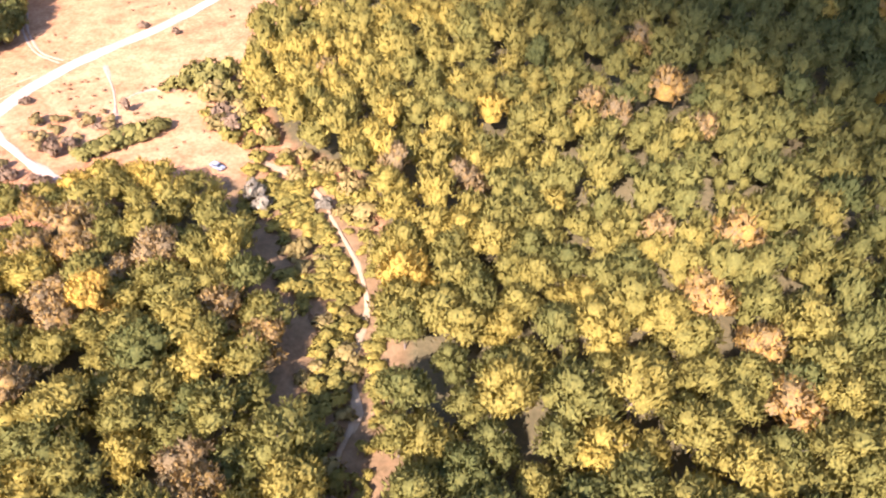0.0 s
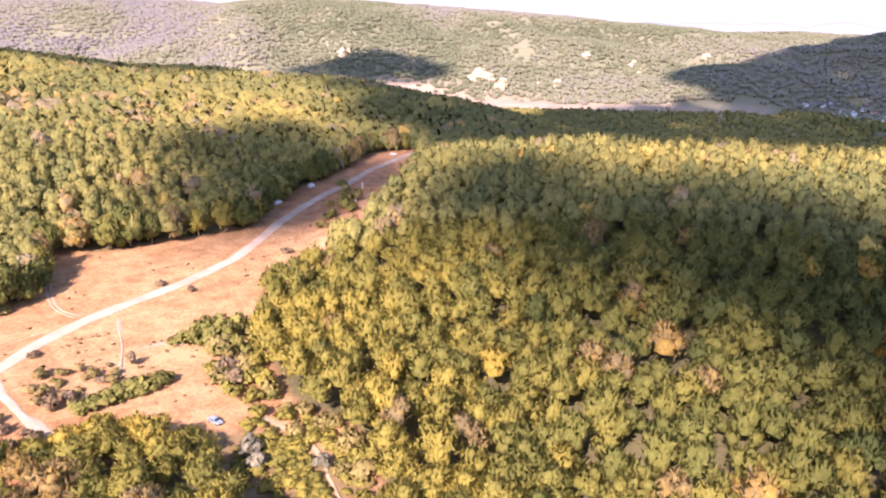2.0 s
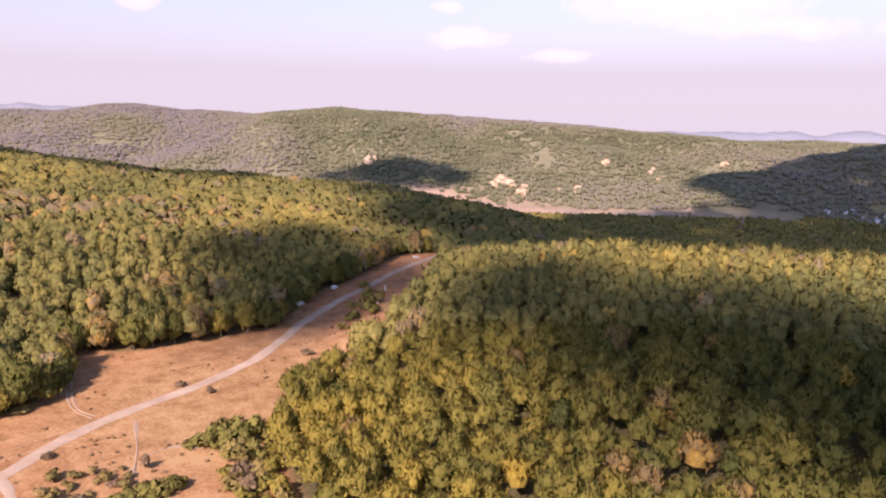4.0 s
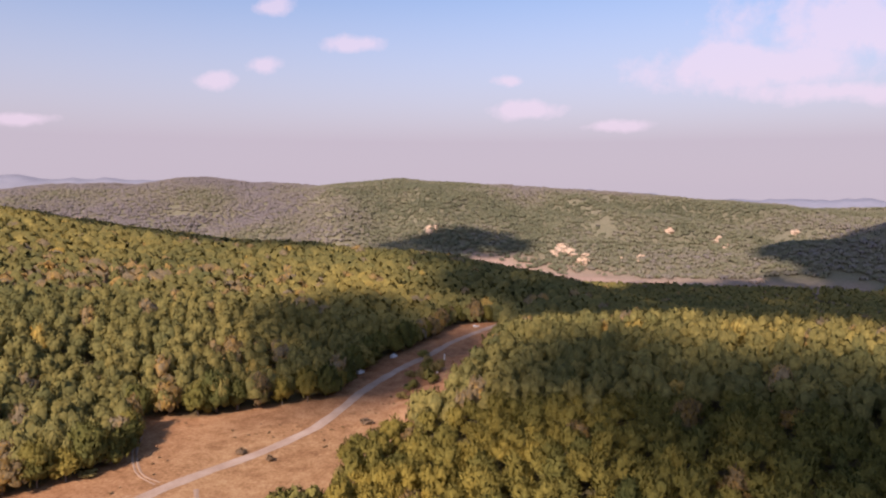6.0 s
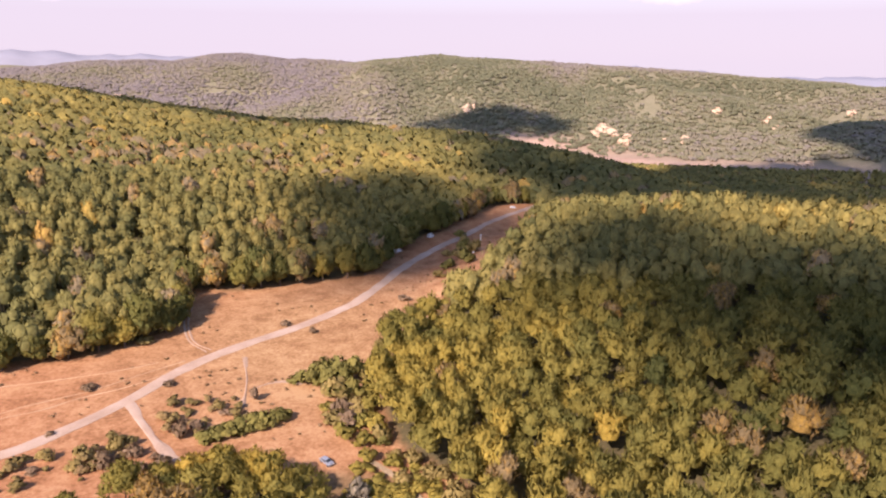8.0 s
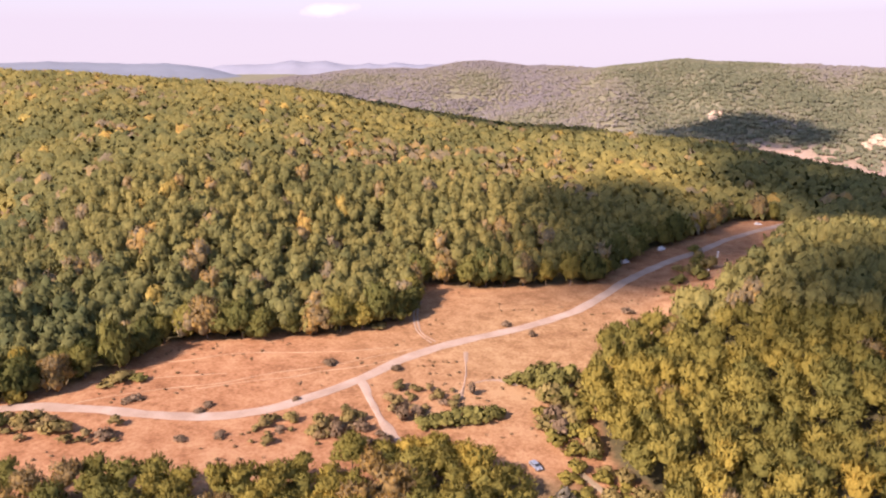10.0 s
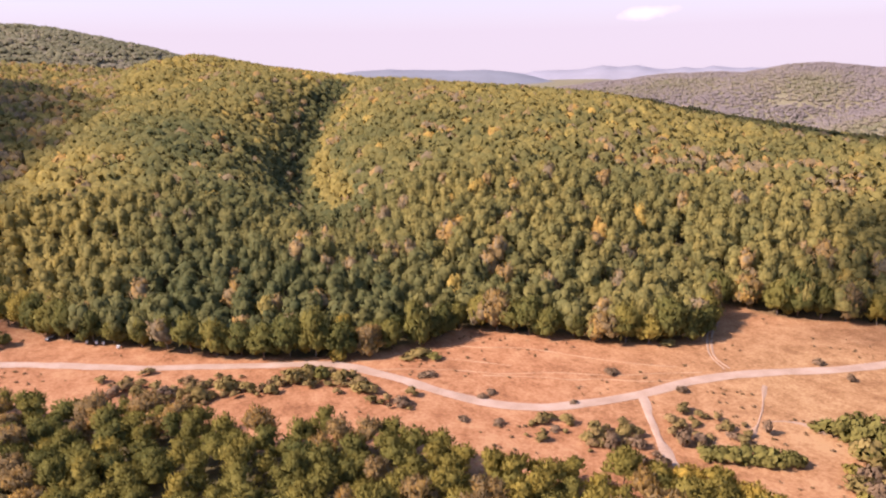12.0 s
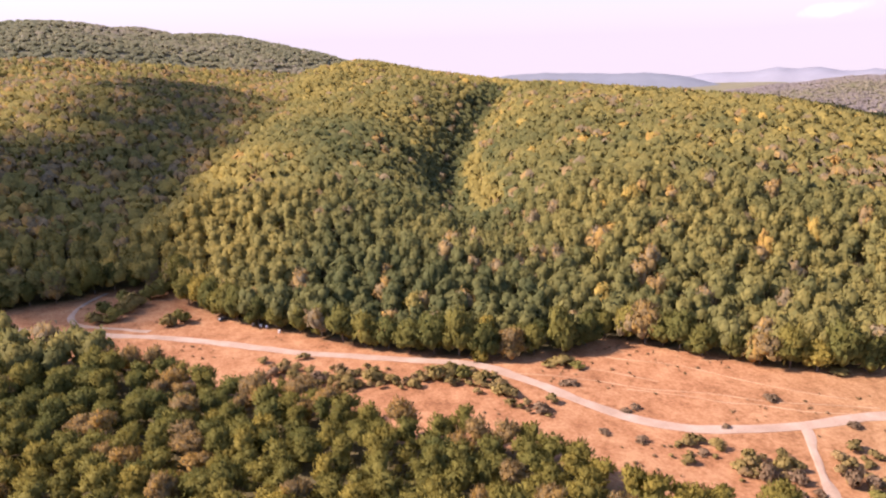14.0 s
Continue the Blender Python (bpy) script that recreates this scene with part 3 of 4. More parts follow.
def build_forest(name, rng, shapes, x, y, radius, tall, tone, label, leaves=LEAVES, depth=0.74):
    """Many crowns in one mesh. radius and tall: crown radius and height of its top, tree by tree."""
    z = height(x, y)
    vs, fs, ts, ms, n = [], [], [], [], 0
    pick = rng.integers(0, len(shapes), len(x))
    for k, (v, f, m) in enumerate(shapes):
        i = np.where(pick == k)[0]
        if not len(i):
            continue
        a = rng.uniform(0, 2 * np.pi, len(i))
        ca, sa = np.cos(a)[:, None], np.sin(a)[:, None]
        r = radius[i][:, None]
        top = v[:, 2].max()
        half = (tall[i] * depth / (top + 0.45))[:, None]
        px = (v[:, 0] * ca - v[:, 1] * sa) * r + x[i][:, None]
        py = (v[:, 0] * sa + v[:, 1] * ca) * r + y[i][:, None]
        pz = (v[:, 2] - top) * half + (z[i] + tall[i])[:, None]
        vs.append(np.stack([px, py, pz], -1).reshape(-1, 3))
        ms.append(np.stack([m[:, 0] * ca - m[:, 1] * sa, m[:, 0] * sa + m[:, 1] * ca, np.broadcast_to(m[:, 2], px.shape)], -1).reshape(-1, 3))
        fs.append((f[None] + (np.arange(len(i)) * len(v))[:, None, None] + n).reshape(-1, 3))
        ts.append(np.repeat(tone[i], len(v)))
        n += len(i) * len(v)
    me = ready_mesh(name, np.concatenate(vs), np.concatenate(fs), 3, {"tone": np.concatenate(ts)}, normals=np.concatenate(ms))
    me.materials.append(leaves)
    return tagged(new(name, me), label, "forest", kind="stuff")


rng = np.random.default_rng(5)
NEAR_SHAPES = [crown_shape(rng, 13, 1500, 0.080, ICO1, spread=0.70, core=0.72, even=0.42, up=0.18, long=1.5, peak=0.85, lobe=(0.26, 0.44)) for _ in range(5)]
LOW_SHAPES = [crown_shape(rng, 12, 1250, 0.082, ICO1, spread=0.74, core=0.72, even=0.38, up=0.14, long=1.46, peak=0.65, lobe=(0.26, 0.42)) for _ in range(5)]
EDGE_SHAPES = [crown_shape(rng, 10, 600, 0.11, ICO1, core=0.80, even=0.5, keep=-0.9, long=1.3) for _ in range(4)]
MID_SHAPES = [crown_shape(rng, 9, 520, 0.098, ICO1, spread=0.66, core=0.72, even=0.45, up=0.2, long=1.5, peak=0.75, lobe=(0.28, 0.42)) for _ in range(8)]
BACK_SHAPES = [crown_shape(rng, 7, 110, 0.14, ICO1, spread=0.62, core=0.88, even=0.55, up=0.2, long=1.2, peak=0.8, lobe=(0.28, 0.44)) for _ in range(8)]
FAR_SHAPES = [crown_shape(rng, 3, 10, 0.22, ICO1, spread=0.45, core=1.0, keep=-0.1, even=1.3, up=1.0, lobe=(0.34, 0.52)) for _ in range(8)]
DIST_SHAPES = [crown_shape(rng, 1, 0, 0, (ICO1[0] * (1.5, 1.5, 1.4), ICO1[1]), keep=-0.15, up=2.2) for _ in range(8)]


def trunk_mesh(name, tall, r):
    """A tapering, slightly bent trunk with four limbs."""
    bm = bmesh.new()

    def limb(path, r0, r1, sides=7):
        rings = []
        for i, p in enumerate(path):
            rr = r0 + (r1 - r0) * i / (len(path) - 1)
            rings.append([bm.verts.new((p[0] + rr * math.cos(2 * math.pi * k / sides), p[1] + rr * math.sin(2 * math.pi * k / sides), p[2])) for k in range(sides)])
        for lo, hi in zip(rings[:-1], rings[1:]):
            for k in range(sides):
                bm.faces.new((lo[k], lo[(k + 1) % sides], hi[(k + 1) % sides], hi[k]))

    g = random.Random(name)
    bend = [(g.uniform(-0.25, 0.25) * i, g.uniform(-0.25, 0.25) * i, tall * 0.75 * i / 4 - 0.4 * (i == 0)) for i in range(5)]
    limb(bend, r, r * 0.35)
    for k in range(4):
        a = k * 1.6 + g.uniform(-0.3, 0.3)
        s = bend[2 + k % 2]
        limb([s, (s[0] + 1.1 * math.cos(a), s[1] + 1.1 * math.sin(a), s[2] + 1.3), (s[0] + 2.2 * math.cos(a), s[1] + 2.2 * math.sin(a), s[2] + 2.6)], r * 0.4, r * 0.12, 5)
    me = bpy.data.meshes.new(name)
    bm.to_mesh(me)
    bm.free()
    me.materials.append(BARK)
    return me


TREE_KINDS = [("green", LEAVES_GREEN, "deep green broadleaf tree with a dense domed crown"),
              ("olive", LEAVES_OLIVE, "olive-green broadleaf tree just beginning to turn"),
              ("yellow", LEAVES_YELLOW, "yellowing broadleaf tree with a bright leafy crown"),
              ("orange", LEAVES_ORANGE, "golden-orange autumn tree with a full crown"),
              ("russet", LEAVES_RUSSET, "dull russet-grey tree with thinning dry leaves")]
TRUNKS = [trunk_mesh("trunk", 13.0, 0.28), trunk_mesh("trunk", 13.0, 0.22)]
CROWNS = {}


def crown_mesh(kind, k, form):
    if (kind, k, form) not in CROWNS:
        v, f, m = {"tall": NEAR_SHAPES, "edge": EDGE_SHAPES, "low": LOW_SHAPES}[form][k]
        lo, hi = v[:, 2].min(), v[:, 2].max()
        wide = 5.2
        w = v * (wide, wide, 1)
        w[:, 2] = 13.0 - (hi - v[:, 2]) / (hi - lo) * (12.4 if form == "edge" else 9.8)
        me = ready_mesh("crown", w, f, 3, normals=m)
        me.materials.append(TREE_KINDS[kind][1])
        CROWNS[kind, k, form] = me
    return CROWNS[kind, k, form]


def build_tree(g, x, y, kind, scale, form="tall"):
    root = tagged(new("tree"), TREE_KINDS[kind][2], "tree", "trees of the wood")
    root.location = (x, y, float(height(x, y)))
    root.rotation_euler = (0, 0, g.uniform(0, 6.28))
    root.scale = (scale * g.uniform(0.88, 1.15), scale * g.uniform(0.88, 1.15), scale * g.uniform(0.85, 1.15) * (0.88 if form == "low" else 1.0))
    new("trunk", g.choice(TRUNKS)).parent = root
    new("crown", crown_mesh(kind, g.randrange(4), form)).parent = root
    return root


NEAR_REACH = 84.0


def plant_wood():
    x, y = scatter(rng, (-620, 520), (-160, 760), 8.8)
    u, v = scatter(rng, (-330, 0), (-160, 170), 8.0)
    a, b = low_wood(x, y) < 0.5, low_wood(u, v) >= 0.5
    x, y = np.concatenate([x[a], u[b]]), np.concatenate([y[a], v[b]])
    r, b = np.hypot(x, y), bearing(x, y)
    keep = (meadow(x, y) < -1.2) & (r > 30) & (r < 520) & (b > np.where(r < 150, -75, -42)) & (b < 108)
    x, y = x[keep], y[keep]
    r, b = np.hypot(x, y), bearing(x, y)
    tone = tree_tone(rng, x, y)
    # the trees round the head of the ravine stand singly
    d = np.hypot(x + 10, y - 8)
    near = (d < NEAR_REACH) & (b > -58) & (b < 104)
    g = random.Random(7)
    for px, py, t in zip(x[near], y[near], tone[near]):
        build_tree(g, px, py, 0 if t < 0.34 else 1 if t < 0.60 else 2 if t < 0.80 else 3 if t < 0.92 else 4, g.uniform(0.76, 1.18), "low" if low_wood(px, py) > 0.5 else "tall")
    # behind them the same trees close into a wood
    ring = ~near & (d < 114)
    for shapes, sel, lift in ((NEAR_SHAPES, ring & (low_wood(x, y) <= 0.5), 1.0), (LOW_SHAPES, ring & (low_wood(x, y) > 0.5), 0.84)):
        n = sel.sum()
        build_forest("woodland", rng, shapes[:4], x[sel], y[sel], rng.uniform(4.4, 6.4, n), rng.uniform(10.5, 16, n) * lift, tone[sel], "dense wood of yellowing broadleaf trees" if lift == 1 else "low olive-brown wood on the mound")
    near = near | ring
    for shapes, lo, hi in ((MID_SHAPES, 0, 255), (BACK_SHAPES, 255, 430)):
        mid = ~near & (r >= lo) & (r < hi)
        n = mid.sum()
        sunk = low_wood(x[mid], y[mid])
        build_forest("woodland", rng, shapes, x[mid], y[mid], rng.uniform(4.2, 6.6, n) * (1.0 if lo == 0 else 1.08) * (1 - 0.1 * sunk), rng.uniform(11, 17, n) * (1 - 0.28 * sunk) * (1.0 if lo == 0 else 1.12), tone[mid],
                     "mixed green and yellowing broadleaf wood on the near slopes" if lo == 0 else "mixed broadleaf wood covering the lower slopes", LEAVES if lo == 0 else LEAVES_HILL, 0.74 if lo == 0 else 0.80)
    x, y = scatter(rng, (-1320, 800), (-330, 1150), 9.3)
    r, b = np.hypot(x, y), bearing(x, y)
    keep = (meadow(x, y) < -2.0) & (r > 421) & (r < 1300) & (b > -40) & (b < 106)
    d, (w,) = along(RIVER, x, y)
    keep &= d > w * 1.1
    keep &= ~((b < -20.5) & (r > 1060) & (wave(x, y, 34, 71) < 0.0))
    keep &= bare_strip(x, y) < 0.42 + 0.5 * rng.random(len(x))
    x, y = x[keep], y[keep]
    n = len(x)
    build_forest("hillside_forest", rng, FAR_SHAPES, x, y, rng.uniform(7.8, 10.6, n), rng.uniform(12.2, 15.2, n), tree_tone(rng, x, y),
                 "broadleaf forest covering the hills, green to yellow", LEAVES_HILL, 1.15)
    x, y = scatter(rng, (-2500, 2000), (-800, 2950), 11.5)
    x, y = x + rng.normal(size=len(x)) * 9, y + rng.normal(size=len(x)) * 9
    r, b = np.hypot(x, y), bearing(x, y)
    d, (w,) = along(RIVER, x, y)
    keep = (r > 1300) & (r < np.where(b < 62, 3200, 2050)) & (b > -37) & (b < 106) & (((d > w * 1.15) & ((d > w * 2.1) | (rng.random(len(x)) < 0.55))) | ((d > w * 0.35) & (rng.random(len(x)) < 0.22)))
    thin = wave(x, y, 170, 21) + 0.6 * wave(x, y, 60, 22)
    keep &= (thin + 0.35 * rng.normal(size=len(x)) < 0.86) | (b > 62)
    x, y = x[keep], y[keep]
    n = len(x)
    b = b[keep]
    # leaf tone slides leftwards to mauve-grey, as painted haze
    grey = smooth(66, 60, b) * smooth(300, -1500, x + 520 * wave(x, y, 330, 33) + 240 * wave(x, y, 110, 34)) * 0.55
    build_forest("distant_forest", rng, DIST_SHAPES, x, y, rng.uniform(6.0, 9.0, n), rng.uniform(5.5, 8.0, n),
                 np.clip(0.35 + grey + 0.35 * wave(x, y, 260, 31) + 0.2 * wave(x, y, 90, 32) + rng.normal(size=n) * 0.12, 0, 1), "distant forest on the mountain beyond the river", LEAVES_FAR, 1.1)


plant_wood()


def plant_edge():
    """The front row of the wood along the meadow, leafy down to the ground."""
    g = random.Random(17)
    c = curve_points(FAR_EDGE[1:], 8.6)
    t = np.gradient(c, axis=0)
    for (x, y), (dx, dy) in zip(c, t):
        k = math.hypot(dx, dy)
        off = g.uniform(1.5, 4.5)
        px, py = x - dy / k * off, y + dx / k * off
        d, _ = along(ROAD_LINE, px, py)
        if d > 4:
            build_tree(g, px, py, g.choice((0, 0, 0, 1, 0, 4, 0)), g.uniform(0.95, 1.5), "edge")




plant_edge()
g = random.Random(19)
for x, y, kind, size in ((-66, 133, 2, 0.92), (-72, 135, 2, 0.98), (-78, 133, 1, 1.0), (-84, 130, 2, 0.98), (-90, 126, 1, 0.95), (-62, 128, 1, 0.9), (-96, 121, 1, 0.9), (-76, 128, 1, 1.0)):
    build_tree(g, x, y, kind, size, "low")


# ------------------------------------------------------------------ clouds that shade the country
def build_cloud(shade_x, shade_y, shade_z, a, b, turn, seed, cover=2.2, puff=12.0, ragged=0.0):
    """A high, broken fair-weather cloud of many puffs, thinning outwards or with a ragged rim; its shadow falls on the given place."""
    g = np.random.default_rng(seed)
    base = 2500.0
    k = (base + 30 - shade_z) / TO_SUN.z
    c = np.array([shade_x + TO_SUN.x * k, shade_y + TO_SUN.y * k, base])
    ct, st = math.cos(radians(turn)), math.sin(radians(turn))
    count = int(cover * (a * b if ragged else 0.6 * a * b) / puff ** 2)
    vs, fs, n = [], [], 0
    for i in range(count):
        q = np.clip(g.normal(size=2) * 0.47, -1.2, 1.2)
        if ragged:
            w, k = g.uniform(0, 2 * math.pi), math.sqrt(g.random())
            k = k * (1 + ragged * (math.sin(3 * w + seed) + 0.6 * math.sin(7 * w + 2 * seed))) + g.normal() * 0.05
            q = np.array([k * math.cos(w), k * math.sin(w)])
        v, f = lumpy(ICO1, g, 0.4, 0.7)
        ox, oy = q[0] * a, q[1] * b
        vs.append(v * puff * g.uniform(0.7, 1.3) + c + (ox * ct - oy * st, ox * st + oy * ct, g.uniform(0, 60)))
        fs.append(f + n)
        n += len(v)
    me = ready_mesh("cloud", np.concatenate(vs), np.concatenate(fs), 3)
    me.materials.append(CLOUD)
    return tagged(new("cloud", me), "broken white fair-weather cloud high over the hills", "cloud", "clouds")


build_cloud(-88, 380, 16, 90, 57, 98, 1, 3.6, 10, 0.07)
build_cloud(64, 230, 46, 112, 43, -43, 2, 2.2, 9, 0.08)
build_cloud(78, 192, 44, 125, 62, -43, 10, 1.7, 10)
build_cloud(126, 150, 46, 52, 86, 10, 8, 2.2, 9, 0.10)
build_cloud(358, 769, -15, 405, 365, -5, 3, 4.8, 20, 0.06)
build_cloud(-157, 1519, -35, 165, 108, 0, 4, 3.2, 13, 0.12)
build_cloud(885, 1290, -25, 400, 420, 0, 5, 4.6, 22, 0.06)
# two unseen clouds added to keep the side valley dark
build_cloud(-452, -44, 26, 132, 48, -12, 7, 2.8, 10, 0.06)
build_cloud(-680, 38, 60, 230, 52, -20, 9, 2.6, 10, 0.06)
build_cloud(-410, 690, 44, 215, 52, -13, 6, 3.2, 14, 0.06)


# ------------------------------------------------------------------ far blue ridges on the horizon
def build_far_ridge(az0, az1, r, top, dip, colour, seed):
    """A long hill on the horizon, with slopes before and behind."""
    # the blue of the air between is put into the hill's own colour
    mat = plain("haze_blue_hill", colour, 1.0, 0.12, 0.004, bump=0.0)
    az = np.linspace(az0, az1, 60)
    k = np.sin(np.linspace(0, np.pi, 60)) ** 0.45
    h = (top + dip * wave(az * 10, az * 0 + seed, 22, seed) + 0.4 * dip * wave(az * 10, az * 0 + seed, 7, seed + 1)) * k - 40 * (1 - k)
    rows = []
    for dr, f in ((-420, -0.7), (-260, 0.25), (-120, 0.75), (0, 1.0), (90, 0.4)):
        a = np.radians(az)
        rows.append(np.stack([-(r + dr) * np.sin(a), (r + dr) * np.cos(a), h * f - 60 * (1 - f)], 1))
    v = np.stack(rows, 0)
    idx = np.arange(v.shape[0] * 60).reshape(v.shape[0], 60)
    quads = np.stack([idx[:-1, :-1], idx[:-1, 1:], idx[1:, 1:], idx[1:, :-1]], -1).reshape(-1, 4)
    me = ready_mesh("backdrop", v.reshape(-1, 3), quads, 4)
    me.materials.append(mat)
    return tagged(new("backdrop", me), "ridge far off on the horizon, coloured with painted blue haze", "hill", kind="structure")


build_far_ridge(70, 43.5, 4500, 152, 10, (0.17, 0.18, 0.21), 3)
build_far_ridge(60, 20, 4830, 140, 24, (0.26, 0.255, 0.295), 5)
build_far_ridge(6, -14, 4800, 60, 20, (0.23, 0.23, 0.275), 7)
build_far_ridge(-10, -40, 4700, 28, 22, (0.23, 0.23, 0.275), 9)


# ------------------------------------------------------------------ parts and things of the meadow
def part(name, bm, mat, parent, label=""):
    me = bpy.data.meshes.new(name)
    bm.to_mesh(me)
    bm.free()
    me.materials.append(mat)
    ob = new(name, me)
    ob.parent = parent
    return tagged(ob, label)


LEAVES_BUSH = leaf_material("bush_leaves", (0.2, 0.7), [(0.0, (0.175, 0.160, 0.048)), (0.5, (0.245, 0.212, 0.060)), (1.0, (0.31, 0.255, 0.072))])
LEAVES_SAGE = leaf_material("sage_leaves", (0.25, 0.6), [(0.0, (0.22, 0.170, 0.060)), (0.5, (0.32, 0.238, 0.084)), (1.0, (0.40, 0.285, 0.115))])
LEAVES_BROWN = leaf_material("brown_leaves", (0.3, 0.8), [(0.0, (0.17, 0.115, 0.066)), (0.5, (0.26, 0.175, 0.105)), (1.0, (0.34, 0.23, 0.145))])
LEAVES_GREY = leaf_material("grey_leaves", (0.2, 0.8), [(0.0, (0.21, 0.18, 0.125)), (0.5, (0.28, 0.235, 0.165)), (1.0, (0.34, 0.285, 0.20))])
BUSH_KINDS = {"green": (LEAVES_BUSH, "green leafy bush growing in the dry meadow"),
              "olive": (LEAVES_OLIVE, "yellow-green shrub at the rim of the wood"),
              "grey": (LEAVES_GREY, "bare grey-leaved bush beside the ravine"),
              "sage": (LEAVES_SAGE, "grey-green scrubby bush in dry grass"),
              "brown": (LEAVES_BROWN, "withered brown bush in dry grass")}
BUSH_SHAPES = [crown_shape(rng, 6, 190, 0.17, ICO1, spread=0.6, keep=-0.9, core=0.8, even=0.6) for _ in range(4)]
BUSH_MESHES = {}


def build_bush(g, x, y, r, tall, kind):
    k = g.randrange(len(BUSH_SHAPES))
    if (kind, k) not in BUSH_MESHES:
        v, f, m = BUSH_SHAPES[k]
        w = v.copy()
        w[:, 2] = (w[:, 2] - w[:, 2].min()) / np.ptp(w[:, 2])
        w[:, :2] *= (0.75 + 0.25 * np.sin(np.clip(w[:, 2:3], 0, 1) * np.pi))
        me = ready_mesh("bush", w, f, 3, normals=m)
        me.materials.append(BUSH_KINDS[kind][0])
        BUSH_MESHES[kind, k] = me
    ob = new("bush", BUSH_MESHES[kind, k])
    ob.location = (x, y, float(height(x, y)) - 0.15)
    ob.rotation_euler = (0, 0, g.uniform(0, 6.28))
    ob.scale = (r * g.uniform(0.9, 1.1), r * g.uniform(0.9, 1.1), tall)
    return tagged(ob, BUSH_KINDS[kind][1], "bush", "bushes of the meadow")


HEDGE = [(-93, 150, 3.2, 3.6), (-90.5, 152, 3.8, 4.2), (-88, 154.5, 4.0, 4.6), (-85.5, 157, 4.1, 4.8), (-83, 159.5, 4.1, 5.0), (-80.5, 162, 4.0, 4.8), (-78, 164.5, 3.6, 4.4), (-76, 166.5, 2.6, 3.2)]
GROVE = [(-81, 189, 3.8, 5), (-77, 188.5, 4.4, 6.4), (-72, 189, 4.6, 7), (-67.5, 191, 4.8, 7.6), (-75, 194, 4.8, 7.6), (-70, 196, 5, 8.2), (-65, 196, 5, 8.4), (-66, 182, 4.4, 6.6), (-62, 184, 4.4, 7)]
BRUSH = [(-111, 135, 3.4, 4.6), (-119, 136, 3.0, 4.4), (-113, 142, 3.0, 4.6), (-117, 131, 2.8, 3.6), (-107, 140, 2.4, 3.8), (-100, 151, 2.2, 6), (-90, 175, 1.8, 5),
         (-209, 52, 4, 4.6), (-219, 43, 3.6, 4), (-211, 61, 4, 5), (-214, 50, 3, 4), (-206, 67, 3, 4), (-193, 94, 3.8, 5), (-182, 96, 3.8, 4), (-166, 101, 3, 3.2),
         (-225, 36, 3, 3.4), (-210, 46, 1.6, 6), (-66, 181, 5, 8), (-61, 172, 3.8, 6), (-57, 165, 3.4, 6), (-104, 147, 2.4, 3.4), (-128, 134, 2.6, 3.4), (-230, 30, 3.2, 3.6), (-200, 72, 2.8, 3.6)]
SCRUB = [(-98, 155, 2.4, 3.6), (-97, 137, 2.6, 3), (-101, 134, 2.2, 2.6), (-144, 172, 2.8, 1.9), (-157, 129, 1.8, 1.8), (-180, 121, 2.8, 1.8), (-105, 234, 2.0, 2.4),
         (-92, 229, 1.4, 2.8), (-67, 271, 3.0, 2.8), (-136, 145, 1.5, 1.4), (-121, 179, 2.2, 2), (-181, 119, 2.4, 1.5), (-156, 125, 1.6, 1.6), (-94, 165, 2, 2.2),
         (-103, 158, 1.6, 1.8), (-127, 128, 1.8, 1.8), (-139, 117, 2, 2), (-147, 110, 1.8, 1.6), (-61, 262, 2, 1.6), (-101, 140, 1.4, 2)]
DARK = [(-60, 384, 3.6, 5), (-55, 366, 4, 6), (-52, 350, 4, 6), (-52, 332, 4, 6), (-55, 316, 3.6, 5), (-57, 302, 3, 4), (-47, 322, 4, 7), (-46, 342, 4, 7), (-60, 340, 3, 4),
        (-203, 81, 3.2, 5.4), (-204, 87, 3, 5), (-200, 90, 2.8, 4.5), (-98, 168, 2, 3.2), (-197, 127, 5, 3.4), (-192, 131, 3.4, 2.6), (-149, 209, 4, 2.4),
        (-322, -24, 5, 6), (-331, -20, 5, 6.5), (-340, -16, 5, 7), (-350, -8, 5.5, 8), (-359, -2, 5.5, 9), (-322, -32, 4, 5), (-303, -2, 3.2, 5.5), (-306, 3, 3.6, 6.5),
        (-335, -29, 4, 6), (-347, -20, 5, 7)]
RIM = [(-65, 173, 4.0, 3.6), (-61, 167, 4.2, 4.4), (-57, 161, 3.8, 4.4), (-57, 173, 4.2, 6), (-53, 166, 4, 5.5), (-50, 157, 3.6, 5), (-47, 150, 3, 4.5), (-40, 149, 3.2, 4), (-36, 143, 3, 3.6), (-212, 102, 3.6, 7),
       (-31, 140, 2.8, 3.6), (-37, 132, 3, 3.2), (-33, 125, 3, 3), (-22, 128, 3, 3.6)]


